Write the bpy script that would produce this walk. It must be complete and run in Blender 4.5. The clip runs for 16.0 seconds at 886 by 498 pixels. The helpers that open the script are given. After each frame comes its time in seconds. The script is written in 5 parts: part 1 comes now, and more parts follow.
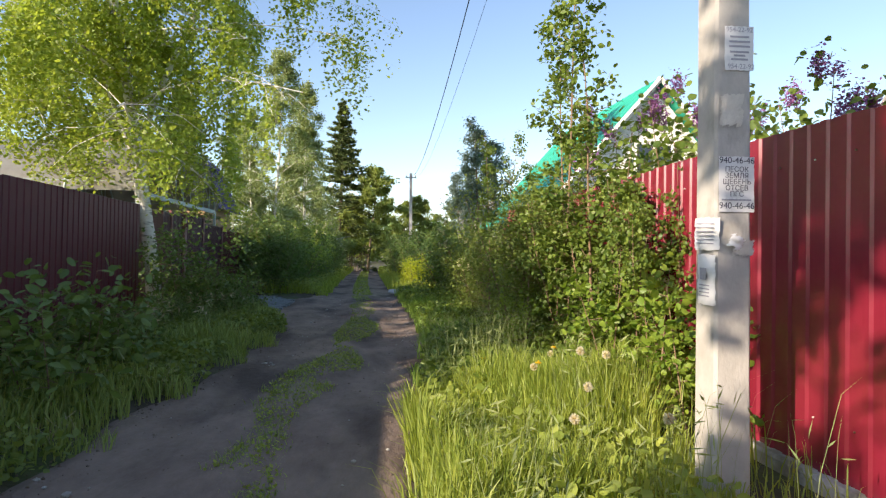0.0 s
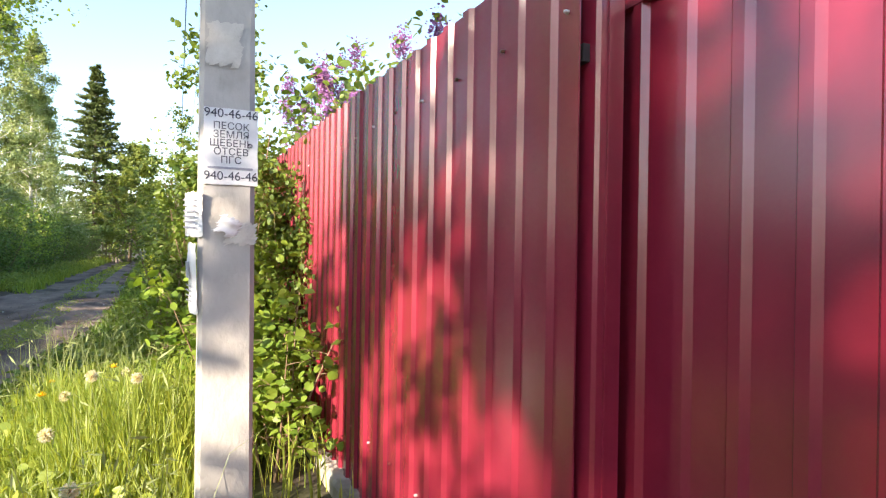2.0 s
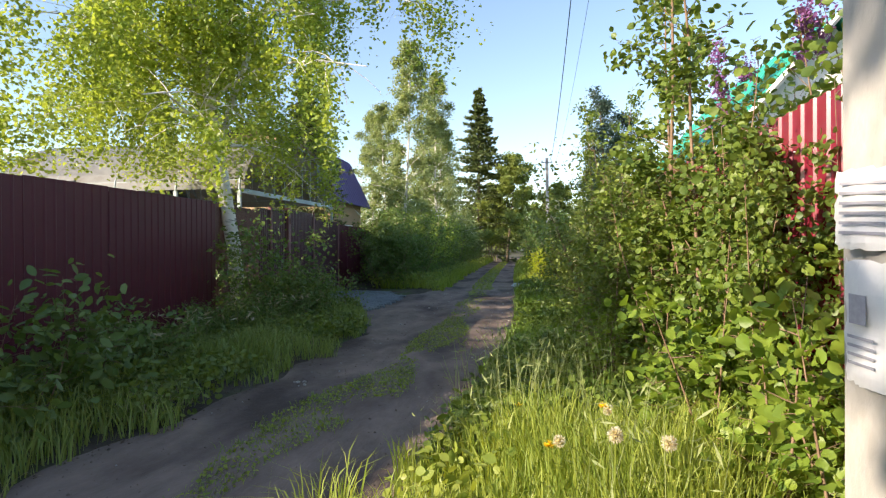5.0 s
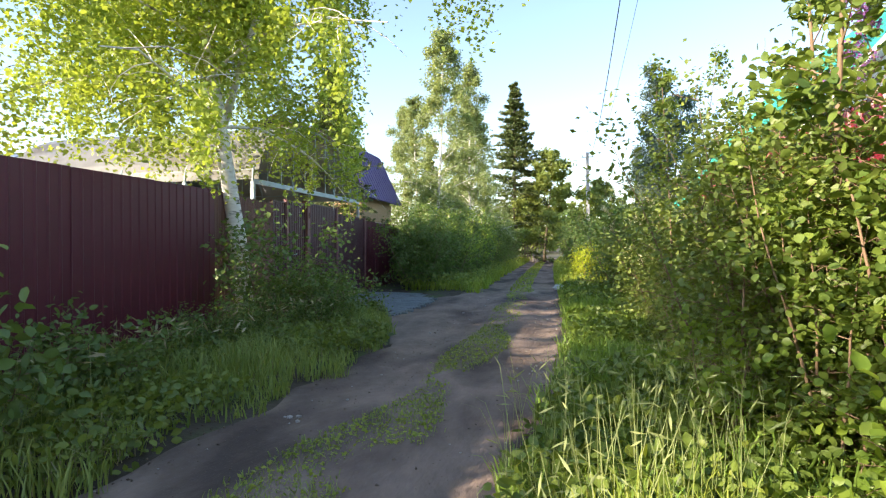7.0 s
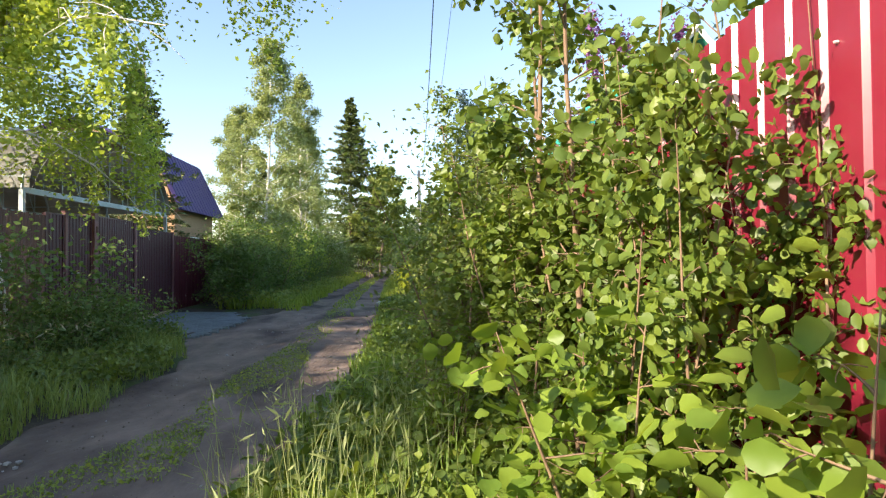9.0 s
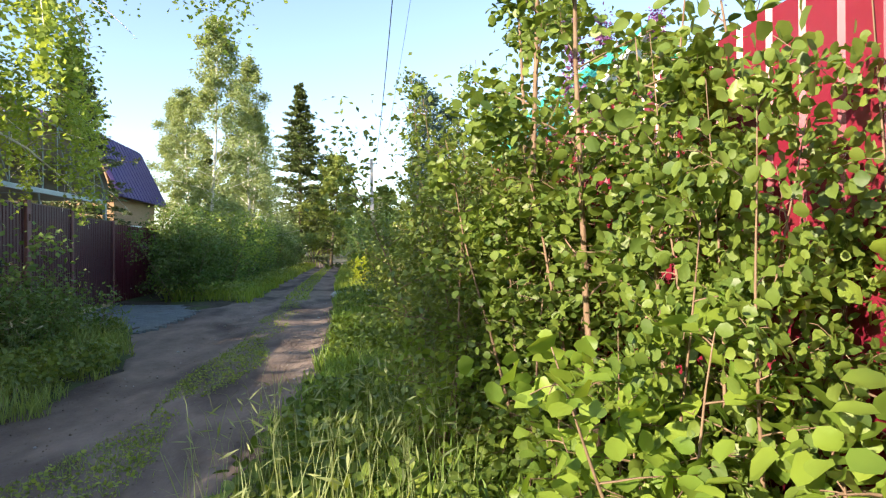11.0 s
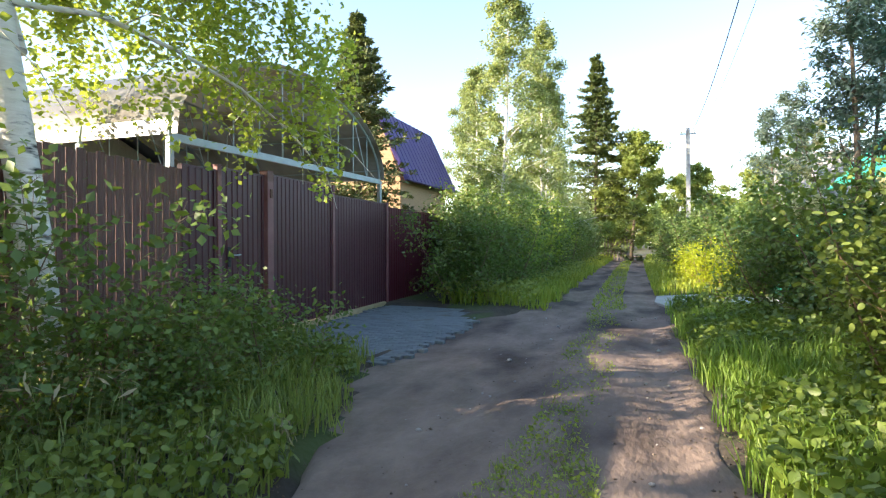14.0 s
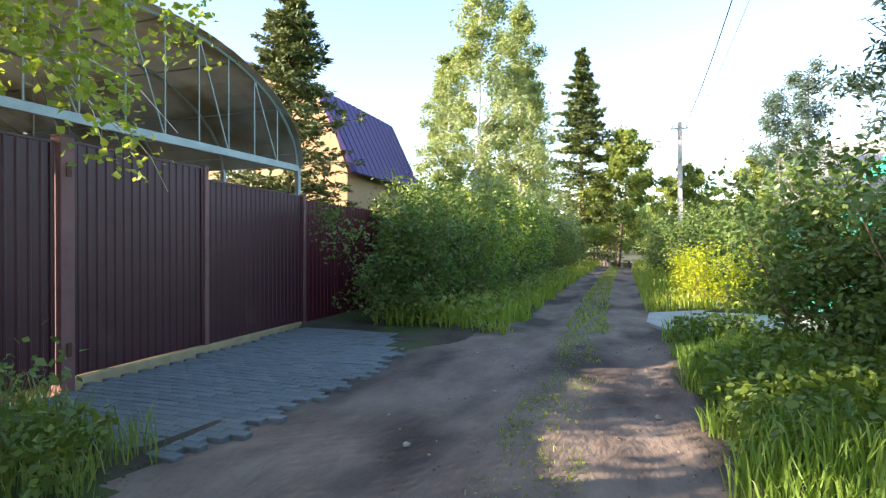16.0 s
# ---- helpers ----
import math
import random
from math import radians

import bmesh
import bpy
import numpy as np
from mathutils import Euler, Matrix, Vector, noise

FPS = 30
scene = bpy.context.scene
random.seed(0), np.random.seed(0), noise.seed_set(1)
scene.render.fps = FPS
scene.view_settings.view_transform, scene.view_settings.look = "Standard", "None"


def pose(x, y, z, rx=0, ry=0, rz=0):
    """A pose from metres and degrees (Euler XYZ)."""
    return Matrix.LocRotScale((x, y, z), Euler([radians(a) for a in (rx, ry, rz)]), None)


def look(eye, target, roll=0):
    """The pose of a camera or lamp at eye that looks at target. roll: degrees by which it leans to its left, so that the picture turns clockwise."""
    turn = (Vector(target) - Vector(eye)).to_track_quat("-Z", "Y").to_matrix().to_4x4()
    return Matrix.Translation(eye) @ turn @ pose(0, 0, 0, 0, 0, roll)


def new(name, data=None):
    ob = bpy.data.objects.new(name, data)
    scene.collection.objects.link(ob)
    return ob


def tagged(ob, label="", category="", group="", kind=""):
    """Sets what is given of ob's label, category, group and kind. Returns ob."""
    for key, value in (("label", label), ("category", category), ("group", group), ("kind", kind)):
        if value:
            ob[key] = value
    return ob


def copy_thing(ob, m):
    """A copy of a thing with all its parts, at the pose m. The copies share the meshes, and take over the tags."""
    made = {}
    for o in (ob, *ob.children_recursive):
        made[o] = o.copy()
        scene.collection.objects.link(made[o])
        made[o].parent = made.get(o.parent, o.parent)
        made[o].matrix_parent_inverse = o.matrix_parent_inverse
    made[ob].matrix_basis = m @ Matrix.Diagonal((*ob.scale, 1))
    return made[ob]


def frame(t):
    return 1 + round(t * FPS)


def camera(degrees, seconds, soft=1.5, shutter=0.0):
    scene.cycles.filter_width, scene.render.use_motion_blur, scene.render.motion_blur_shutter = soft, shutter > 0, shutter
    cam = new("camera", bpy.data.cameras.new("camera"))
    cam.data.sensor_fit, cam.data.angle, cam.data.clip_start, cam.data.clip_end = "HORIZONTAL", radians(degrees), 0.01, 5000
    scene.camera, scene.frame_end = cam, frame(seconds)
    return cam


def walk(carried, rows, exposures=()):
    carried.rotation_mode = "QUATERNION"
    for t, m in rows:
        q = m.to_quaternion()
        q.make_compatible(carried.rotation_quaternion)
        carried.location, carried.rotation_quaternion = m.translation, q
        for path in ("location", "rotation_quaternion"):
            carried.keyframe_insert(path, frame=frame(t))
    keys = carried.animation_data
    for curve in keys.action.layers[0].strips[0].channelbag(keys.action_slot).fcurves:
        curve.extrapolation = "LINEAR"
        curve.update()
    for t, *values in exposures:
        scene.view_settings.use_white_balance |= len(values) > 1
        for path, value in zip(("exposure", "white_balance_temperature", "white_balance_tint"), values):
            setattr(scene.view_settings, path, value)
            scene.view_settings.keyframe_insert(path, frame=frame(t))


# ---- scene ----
cam = camera(74.9, 16.0, soft=1.25)
PATH = [
    (0, (0.000, 0.000, 1.258), (0.980, 9.951, 1.405), 1.00),
    (0.5, (0.333, -0.012, 1.257), (1.693, 9.894, 1.386), 1.65),
    (1, (0.752, 0.108, 1.257), (3.214, 9.800, 1.277), 2.03),
    (1.5, (1.164, 0.360, 1.320), (5.116, 9.546, 1.276), 1.47),
    (2, (1.552, 0.484, 1.285), (5.757, 9.557, 1.306), 0.95),
    (2.5, (1.768, 0.554, 1.319), (5.725, 9.738, 1.370), 0.79),
    (3, (1.817, 0.579, 1.322), (5.680, 9.802, 1.427), 0.13),
    (3.5, (1.681, 0.626, 1.312), (5.359, 9.924, 1.407), 0.17),
    (4, (1.370, 0.755, 1.316), (3.988, 10.406, 1.339), 0.18),
    (4.5, (1.150, 1.002, 1.312), (1.632, 10.991, 1.305), -0.25),
    (5, (0.963, 1.501, 1.331), (-0.654, 11.369, 1.277), -0.27),
    (5.2, (0.897, 1.744, 1.363), (-1.009, 11.561, 1.299), -0.49),
    (7.3, (0.690, 3.068, 1.254), (-1.502, 12.825, 1.218), -0.27),
    (7.5, (0.755, 3.138, 1.270), (-1.241, 12.937, 1.264), -0.01),
    (8, (1.126, 3.052, 1.241), (0.130, 13.002, 1.370), 0.35),
    (8.5, (1.229, 2.988, 1.294), (1.226, 12.986, 1.479), 0.42),
    (8.7, (1.275, 2.972, 1.285), (1.484, 12.968, 1.483), -0.01),
    (10.8, (1.152, 2.969, 1.316), (2.620, 12.861, 1.401), -0.16),
    (11, (1.075, 3.177, 1.316), (2.427, 13.085, 1.328), -0.35),
    (11.5, (0.715, 3.554, 1.271), (1.655, 13.509, 1.210), -0.48),
    (12, (0.478, 4.221, 1.240), (-0.630, 14.159, 1.145), -0.09),
    (12.5, (0.355, 5.066, 1.250), (-2.078, 14.765, 1.121), -0.22),
    (13, (0.252, 5.911, 1.258), (-2.810, 15.430, 1.136), -0.16),
    (13.5, (0.206, 6.813, 1.261), (-3.192, 16.217, 1.139), -0.10),
    (14, (0.144, 7.654, 1.266), (-3.323, 17.033, 1.154), -0.15),
    (14.5, (0.053, 8.535, 1.238), (-3.480, 17.890, 1.148), -0.09),
    (15, (-0.025, 9.275, 1.259), (-3.609, 18.611, 1.187), 0.05),
    (15.5, (-0.028, 9.983, 1.239), (-3.606, 19.321, 1.179), 0.05),
    (16, (0.071, 10.396, 1.237), (-3.218, 19.839, 1.212), -0.10),
]
EXPOSURES = [(0, 0.85), (1, 0.98), (1.5, 1.25), (2, 1.65), (3.5, 1.8), (4.2, 1.25), (4.6, 1.05), (5.2, 1.05), (7.3, 1.55), (8.7, 1.3), (11, 1.4), (12.5, 1.7), (16, 1.85)]
EXPOSURES = [(t, stops, 6500, 15) for t, stops in EXPOSURES]
walk(cam, [(t, look(eye, target, roll)) for t, eye, target, roll in PATH], EXPOSURES)

# ---- world and sun: a low evening sun from behind, over the left fence ----
SUN_WAY = Vector((0.81, 0.585, -0.425)).normalized()
world = bpy.data.worlds.new("world")
scene.world = world
world.use_nodes = True
wn = world.node_tree.nodes
sky = wn.new("ShaderNodeTexSky")
sky.sky_type = "NISHITA"
sky.sun_disc = False
sky.sun_elevation = radians(23)
sky.sun_rotation = radians(234)
sky.air_density = 1.0
sky.dust_density = 0.6
wn["Background"].inputs["Strength"].default_value = 0.15
world.node_tree.links.new(sky.outputs[0], wn["Background"].inputs["Color"])
sun_data = bpy.data.lights.new("sun", "SUN")
sun_data.energy = 5.0
sun_data.angle = radians(0.55)
sun_data.color = (1.0, 0.85, 0.65)
sun = new("sun", sun_data)
sun.matrix_world = look(-SUN_WAY * 60, (0, 0, 0))

# ---- materials ----


def material(name, low, high, scale=6.0, rough=0.7, metal=0.0, bump=0.0, bump_scale=40.0, thin=0.0, island=0.0, spec=0.4,
             stain=None, stain_scale=1.2, stain_at=0.55, stretch=(1, 1, 1), piece=0.0, tint=(1.42, 1.30, 0.60)):
    """Two-scale mottled surface: low..high colours by noise, an optional stain colour, bump, per-leaf variation and light through thin leaves."""
    m = bpy.data.materials.new(name)
    m.use_nodes = True
    t = m.node_tree
    n, link = t.nodes, t.links.new
    bsdf, out = n["Principled BSDF"], n["Material Output"]
    coord = n.new("ShaderNodeTexCoord")
    mapping = n.new("ShaderNodeMapping")
    mapping.inputs["Scale"].default_value = stretch
    link(coord.outputs["Object"], mapping.inputs["Vector"])
    noise_a = n.new("ShaderNodeTexNoise")
    noise_a.inputs["Scale"].default_value = scale
    noise_a.inputs["Detail"].default_value = 6
    noise_a.inputs["Roughness"].default_value = 0.65
    link(mapping.outputs[0], noise_a.inputs["Vector"])
    ramp = n.new("ShaderNodeMapRange")
    ramp.inputs["From Min"].default_value, ramp.inputs["From Max"].default_value = 0.3, 0.7
    link(noise_a.outputs["Fac"], ramp.inputs["Value"])
    mix = n.new("ShaderNodeMix")
    mix.data_type = "RGBA"
    mix.inputs["A"].default_value, mix.inputs["B"].default_value = (*low, 1), (*high, 1)
    factor = ramp.outputs[0]
    if island:
        geo = n.new("ShaderNodeNewGeometry")
        blend = n.new("ShaderNodeMix")
        blend.inputs["Factor"].default_value = island
        link(factor, blend.inputs["A"])
        link(geo.outputs["Random Per Island"], blend.inputs["B"])
        factor = blend.outputs["Result"]
    if piece:
        info = n.new("ShaderNodeObjectInfo")
        blend = n.new("ShaderNodeMix")
        blend.inputs["Factor"].default_value = piece
        link(factor, blend.inputs["A"])
        link(info.outputs["Random"], blend.inputs["B"])
        factor = blend.outputs["Result"]
    link(factor, mix.inputs["Factor"])
    colour = mix.outputs["Result"]
    if stain:
        noise_b = n.new("ShaderNodeTexNoise")
        noise_b.inputs["Scale"].default_value = stain_scale
        noise_b.inputs["Detail"].default_value = 8
        link(mapping.outputs[0], noise_b.inputs["Vector"])
        cut = n.new("ShaderNodeMapRange")
        cut.inputs["From Min"].default_value, cut.inputs["From Max"].default_value = stain_at, stain_at + 0.14
        link(noise_b.outputs["Fac"], cut.inputs["Value"])
        over = n.new("ShaderNodeMix")
        over.data_type = "RGBA"
        over.inputs["B"].default_value = (*stain, 1)
        link(cut.outputs[0], over.inputs["Factor"])
        link(colour, over.inputs["A"])
        colour = over.outputs["Result"]
    link(colour, bsdf.inputs["Base Color"])
    bsdf.inputs["Roughness"].default_value = rough
    bsdf.inputs["Metallic"].default_value = metal
    bsdf.inputs["Specular IOR Level"].default_value = spec
    if bump:
        noise_c = n.new("ShaderNodeTexNoise")
        noise_c.inputs["Scale"].default_value = bump_scale
        noise_c.inputs["Detail"].default_value = 5
        link(mapping.outputs[0], noise_c.inputs["Vector"])
        lift = n.new("ShaderNodeBump")
        lift.inputs["Strength"].default_value = min(1.0, bump)
        lift.inputs["Distance"].default_value = 0.02
        link(noise_c.outputs["Fac"], lift.inputs["Height"])
        link(lift.outputs[0], bsdf.inputs["Normal"])
    if thin:
        glow = n.new("ShaderNodeBsdfTranslucent")
        warm = n.new("ShaderNodeMix")
        warm.data_type = "RGBA"
        warm.blend_type = "MULTIPLY"
        warm.inputs["Factor"].default_value = 1.0
        warm.inputs["B"].default_value = (*tint, 1)
        link(colour, warm.inputs["A"])
        link(warm.outputs["Result"], glow.inputs["Color"])
        both = n.new("ShaderNodeMixShader")
        both.inputs["Fac"].default_value = thin
        link(bsdf.outputs[0], both.inputs[1])
        link(glow.outputs[0], both.inputs[2])
        link(both.outputs[0], out.inputs["Surface"])
    return m


M_RED = material("red_sheet_steel", (0.19, 0.013, 0.030), (0.235, 0.019, 0.040), 2.5, 0.24, bump=0.03, bump_scale=5, stain=(0.24, 0.03, 0.035), stain_at=0.62, spec=1.0)
M_PLUM = material("plum_sheet_steel", (0.082, 0.011, 0.020), (0.105, 0.017, 0.028), 3, 0.45, bump=0.03, bump_scale=5, stain=(0.09, 0.025, 0.03), stain_at=0.6, spec=0.35)
M_BROWN = material("brown_sheet_steel", (0.068, 0.018, 0.026), (0.088, 0.025, 0.034), 3, 0.45, bump=0.03, bump_scale=5, stain=(0.10, 0.04, 0.04), stain_at=0.62, spec=0.4)
M_BOARD = material("brown_slat", (0.11, 0.055, 0.045), (0.17, 0.085, 0.065), 5, 0.6, bump=0.15, stretch=(6, 6, 1), piece=0.5)
M_POSTPINK = material("faded_brown_steel", (0.20, 0.085, 0.085), (0.26, 0.12, 0.115), 6, 0.6, bump=0.08, stain=(0.16, 0.07, 0.05), stain_at=0.55, stain_scale=4)
M_RUST = material("rusted_screw", (0.10, 0.04, 0.03), (0.18, 0.08, 0.05), 60, 0.7, 0.3)
M_ZINC = material("pale_screw", (0.55, 0.5, 0.5), (0.7, 0.66, 0.64), 60, 0.5, 0.3)
M_STEEL = material("grey_painted_steel", (0.30, 0.36, 0.37), (0.40, 0.46, 0.46), 6, 0.5, 0.2, bump=0.05)
M_DARK = material("dark_steel", (0.02, 0.02, 0.022), (0.05, 0.045, 0.045), 8, 0.6, 0.4, bump=0.1)
M_CONCRETE = material("pole_concrete", (0.39, 0.37, 0.335), (0.52, 0.50, 0.46), 5, 0.85, bump=0.22, bump_scale=45, stain=(0.28, 0.26, 0.23), stain_scale=3.5, stain_at=0.56, stretch=(1, 1, 0.7))
M_KERB = material("kerb_concrete", (0.34, 0.32, 0.29), (0.52, 0.50, 0.46), 7, 0.9, bump=0.7, bump_scale=30, stain=(0.16, 0.15, 0.11), stain_scale=3, stain_at=0.5)
M_SLAB = material("slab_concrete", (0.34, 0.33, 0.31), (0.46, 0.45, 0.42), 2.5, 0.9, bump=0.4, bump_scale=22, stain=(0.22, 0.19, 0.15), stain_scale=0.9, stain_at=0.55)
M_PAVER = material("grey_paver", (0.12, 0.142, 0.150), (0.215, 0.24, 0.25), 12, 0.9, bump=0.5, bump_scale=70, piece=0.45, stain=(0.13, 0.13, 0.11), stain_scale=2.2, stain_at=0.56)
M_GLUE = material("old_glue", (0.48, 0.45, 0.39), (0.62, 0.59, 0.53), 14, 0.8, bump=0.3, bump_scale=50)
M_PAPER = material("notice_paper", (0.70, 0.70, 0.70), (0.82, 0.82, 0.81), 9, 0.75, bump=0.15, bump_scale=30, stain=(0.58, 0.58, 0.6), stain_scale=8, stain_at=0.6)
M_INK = material("printing_ink", (0.05, 0.05, 0.07), (0.12, 0.12, 0.14), 60, 0.8)
M_INKPALE = material("faded_ink", (0.30, 0.30, 0.34), (0.42, 0.42, 0.46), 60, 0.8)
M_BIRCH = material("birch_bark", (0.60, 0.56, 0.48), (0.78, 0.75, 0.69), 5, 0.7, bump=0.3, bump_scale=25, stain=(0.03, 0.028, 0.026), stain_scale=4.5, stain_at=0.56, stretch=(1, 1, 4.5))
M_BARK = material("grey_bark", (0.10, 0.075, 0.05), (0.20, 0.155, 0.11), 14, 0.9, bump=0.6, bump_scale=50, stretch=(1, 1, 0.4))
M_STEM = material("shrub_stem", (0.16, 0.10, 0.06), (0.30, 0.21, 0.13), 20, 0.8, bump=0.3, stretch=(1, 1, 0.4))
M_LEAF_BIRCH = material("birch_leaf", (0.18, 0.28, 0.045), (0.42, 0.50, 0.12), 0.8, 0.42, thin=0.5, island=0.5)
M_LEAF_HAZEL = material("broad_leaf", (0.055, 0.115, 0.025), (0.235, 0.31, 0.05), 1.6, 0.45, thin=0.34, island=0.55)
M_LEAF_FINE = material("fine_shrub_leaf", (0.075, 0.135, 0.035), (0.275, 0.335, 0.065), 1.2, 0.45, thin=0.36, island=0.5)
# brighter copy of the broad leaf, with sunlight put into its colour
M_LEAF_SUNLIT = material("sunlit_broad_leaf", (0.11, 0.21, 0.03), (0.31, 0.41, 0.055), 2.0, 0.45, thin=0.42, island=0.6)
M_LEAF_DEEP = material("deep_green_leaf", (0.075, 0.14, 0.04), (0.20, 0.28, 0.07), 1.5, 0.45, thin=0.32, island=0.5)
M_LEAF_LIME = material("lime_leaf", (0.26, 0.34, 0.02), (0.46, 0.50, 0.03), 2.0, 0.5, thin=0.45, island=0.5)
M_LEAF_BLUE = material("silvery_leaf", (0.07, 0.12, 0.10), (0.17, 0.23, 0.18), 1.2, 0.5, thin=0.25, island=0.5)
M_LEAF_MAPLE = material("spring_leaf", (0.17, 0.24, 0.055), (0.35, 0.40, 0.12), 0.6, 0.5, thin=0.42, island=0.5)
M_LEAF_PALE = material("pale_birch_leaf", (0.18, 0.25, 0.10), (0.37, 0.43, 0.22), 0.6, 0.5, thin=0.42, island=0.5)
M_NEEDLE = material("spruce_needles", (0.07, 0.11, 0.035), (0.17, 0.21, 0.065), 0.9, 0.6, thin=0.15, island=0.5)
M_NEEDLE_PALE = material("young_spruce_needles", (0.07, 0.11, 0.04), (0.17, 0.19, 0.07), 0.9, 0.6, thin=0.15, island=0.5)
M_GRASS = material("meadow_grass", (0.17, 0.26, 0.04), (0.43, 0.48, 0.095), 0.7, 0.45, thin=0.42, island=0.6)
M_GRASS_DIM = material("verge_grass", (0.15, 0.235, 0.05), (0.36, 0.42, 0.12), 0.7, 0.5, thin=0.32, island=0.6)
M_GRASS_LUSH = material("lush_grass", (0.11, 0.22, 0.035), (0.30, 0.42, 0.075), 0.7, 0.48, thin=0.36, island=0.6)
M_STRAW = material("dry_grass", (0.30, 0.26, 0.15), (0.45, 0.40, 0.26), 2, 0.7, thin=0.25, island=0.5)
M_EAR = material("grass_ear", (0.20, 0.26, 0.09), (0.36, 0.40, 0.17), 2, 0.6, thin=0.3, island=0.5)
M_LILAC = material("lilac_blossom", (0.20, 0.08, 0.28), (0.44, 0.20, 0.46), 8, 0.6, thin=0.25, island=0.7)
M_CREAM = material("cream_blossom", (0.60, 0.58, 0.36), (0.80, 0.78, 0.58), 8, 0.7, thin=0.3, island=0.6)
M_PUFF = material("dandelion_down", (0.60, 0.58, 0.52), (0.8, 0.78, 0.72), 20, 0.9, thin=0.5, island=0.5)
M_YELLOW = material("yellow_petal", (0.75, 0.50, 0.01), (0.85, 0.62, 0.02), 20, 0.6, thin=0.2)
M_SOIL = material("verge_soil", (0.045, 0.036, 0.026), (0.10, 0.082, 0.055), 3, 0.95, bump=0.9, bump_scale=16, stain=(0.06, 0.085, 0.022), stain_scale=0.9, stain_at=0.47)
M_CLOD = material("earth_clod", (0.08, 0.058, 0.042), (0.20, 0.155, 0.115), 3, 0.95, bump=0.4, island=0.7)
M_STONE = material("pale_stone", (0.30, 0.28, 0.25), (0.48, 0.46, 0.42), 30, 0.9, bump=0.4, piece=0.6)
M_PURPLE = material("purple_metal_tile", (0.065, 0.045, 0.16), (0.085, 0.06, 0.20), 3, 0.5, bump=0.05)
M_GREEN = material("green_metal_roof", (0.015, 0.30, 0.20), (0.03, 0.38, 0.26), 3, 0.5, bump=0.05)
M_GREENNET = material("green_fence_sheet", (0.02, 0.25, 0.19), (0.04, 0.34, 0.26), 4, 0.6, bump=0.1)
M_WHITEWALL = material("white_plaster", (0.70, 0.68, 0.62), (0.82, 0.80, 0.75), 2, 0.8, bump=0.2)
M_TAN = material("ochre_boards", (0.36, 0.23, 0.12), (0.48, 0.32, 0.17), 5, 0.7, bump=0.2, stretch=(1, 1, 8))
M_SLATE = material("grey_corrugated_roof", (0.30, 0.29, 0.27), (0.42, 0.40, 0.37), 3, 0.85, bump=0.3, stain=(0.20, 0.19, 0.15), stain_at=0.55)
M_BLUEROOF = material("blue_grey_roof", (0.11, 0.155, 0.24), (0.16, 0.21, 0.31), 2, 0.55, bump=0.05)
M_POLY = material("weathered_polycarbonate", (0.29, 0.29, 0.275), (0.40, 0.40, 0.375), 1.5, 0.25, thin=0.45, tint=(1.2, 1.15, 1.0), stain=(0.23, 0.21, 0.16), stain_scale=1.1, stain_at=0.5)
M_WINDOW = material("dark_window_glass", (0.02, 0.025, 0.03), (0.04, 0.05, 0.06), 2, 0.08, spec=0.8)
M_WOODGREY = material("weathered_wood", (0.22, 0.18, 0.14), (0.36, 0.30, 0.24), 6, 0.85, bump=0.4, stretch=(5, 5, 1), piece=0.4)
M_CABLE = material("black_cable", (0.015, 0.015, 0.017), (0.03, 0.03, 0.032), 5, 0.6)
M_RIM = material("ochre_trim", (0.36, 0.27, 0.15), (0.50, 0.38, 0.22), 6, 0.85, bump=0.3)


def road_material():
    """Packed earth: pale dry wheel tracks, darker damp middle, grit and ruts."""
    m = material("packed_earth", (0.140, 0.100, 0.078), (0.280, 0.213, 0.168), 2.6, 0.95, bump=1.0, bump_scale=18, stain=(0.070, 0.050, 0.040), stain_scale=0.9, stain_at=0.485, stretch=(1, 0.45, 1))
    t = m.node_tree
    n, link = t.nodes, t.links.new
    bsdf = n["Principled BSDF"]
    before = bsdf.inputs["Base Color"].links[0].from_socket
    grit = n.new("ShaderNodeTexVoronoi")
    grit.inputs["Scale"].default_value = 45
    coord = n.new("ShaderNodeTexCoord")
    link(coord.outputs["Object"], grit.inputs["Vector"])
    cut = n.new("ShaderNodeMapRange")
    cut.inputs["From Min"].default_value, cut.inputs["From Max"].default_value = 0.22, 0.12
    cut.inputs["To Max"].default_value = 0.25
    link(grit.outputs["Distance"], cut.inputs["Value"])
    over = n.new("ShaderNodeMix")
    over.data_type = "RGBA"
    over.inputs["B"].default_value = (0.27, 0.235, 0.20, 1)
    link(cut.outputs[0], over.inputs["Factor"])
    link(before, over.inputs["A"])
    link(over.outputs["Result"], bsdf.inputs["Base Color"])
    return m


M_ROAD = road_material()

# ---- building helpers ----
rng = np.random.default_rng(7)


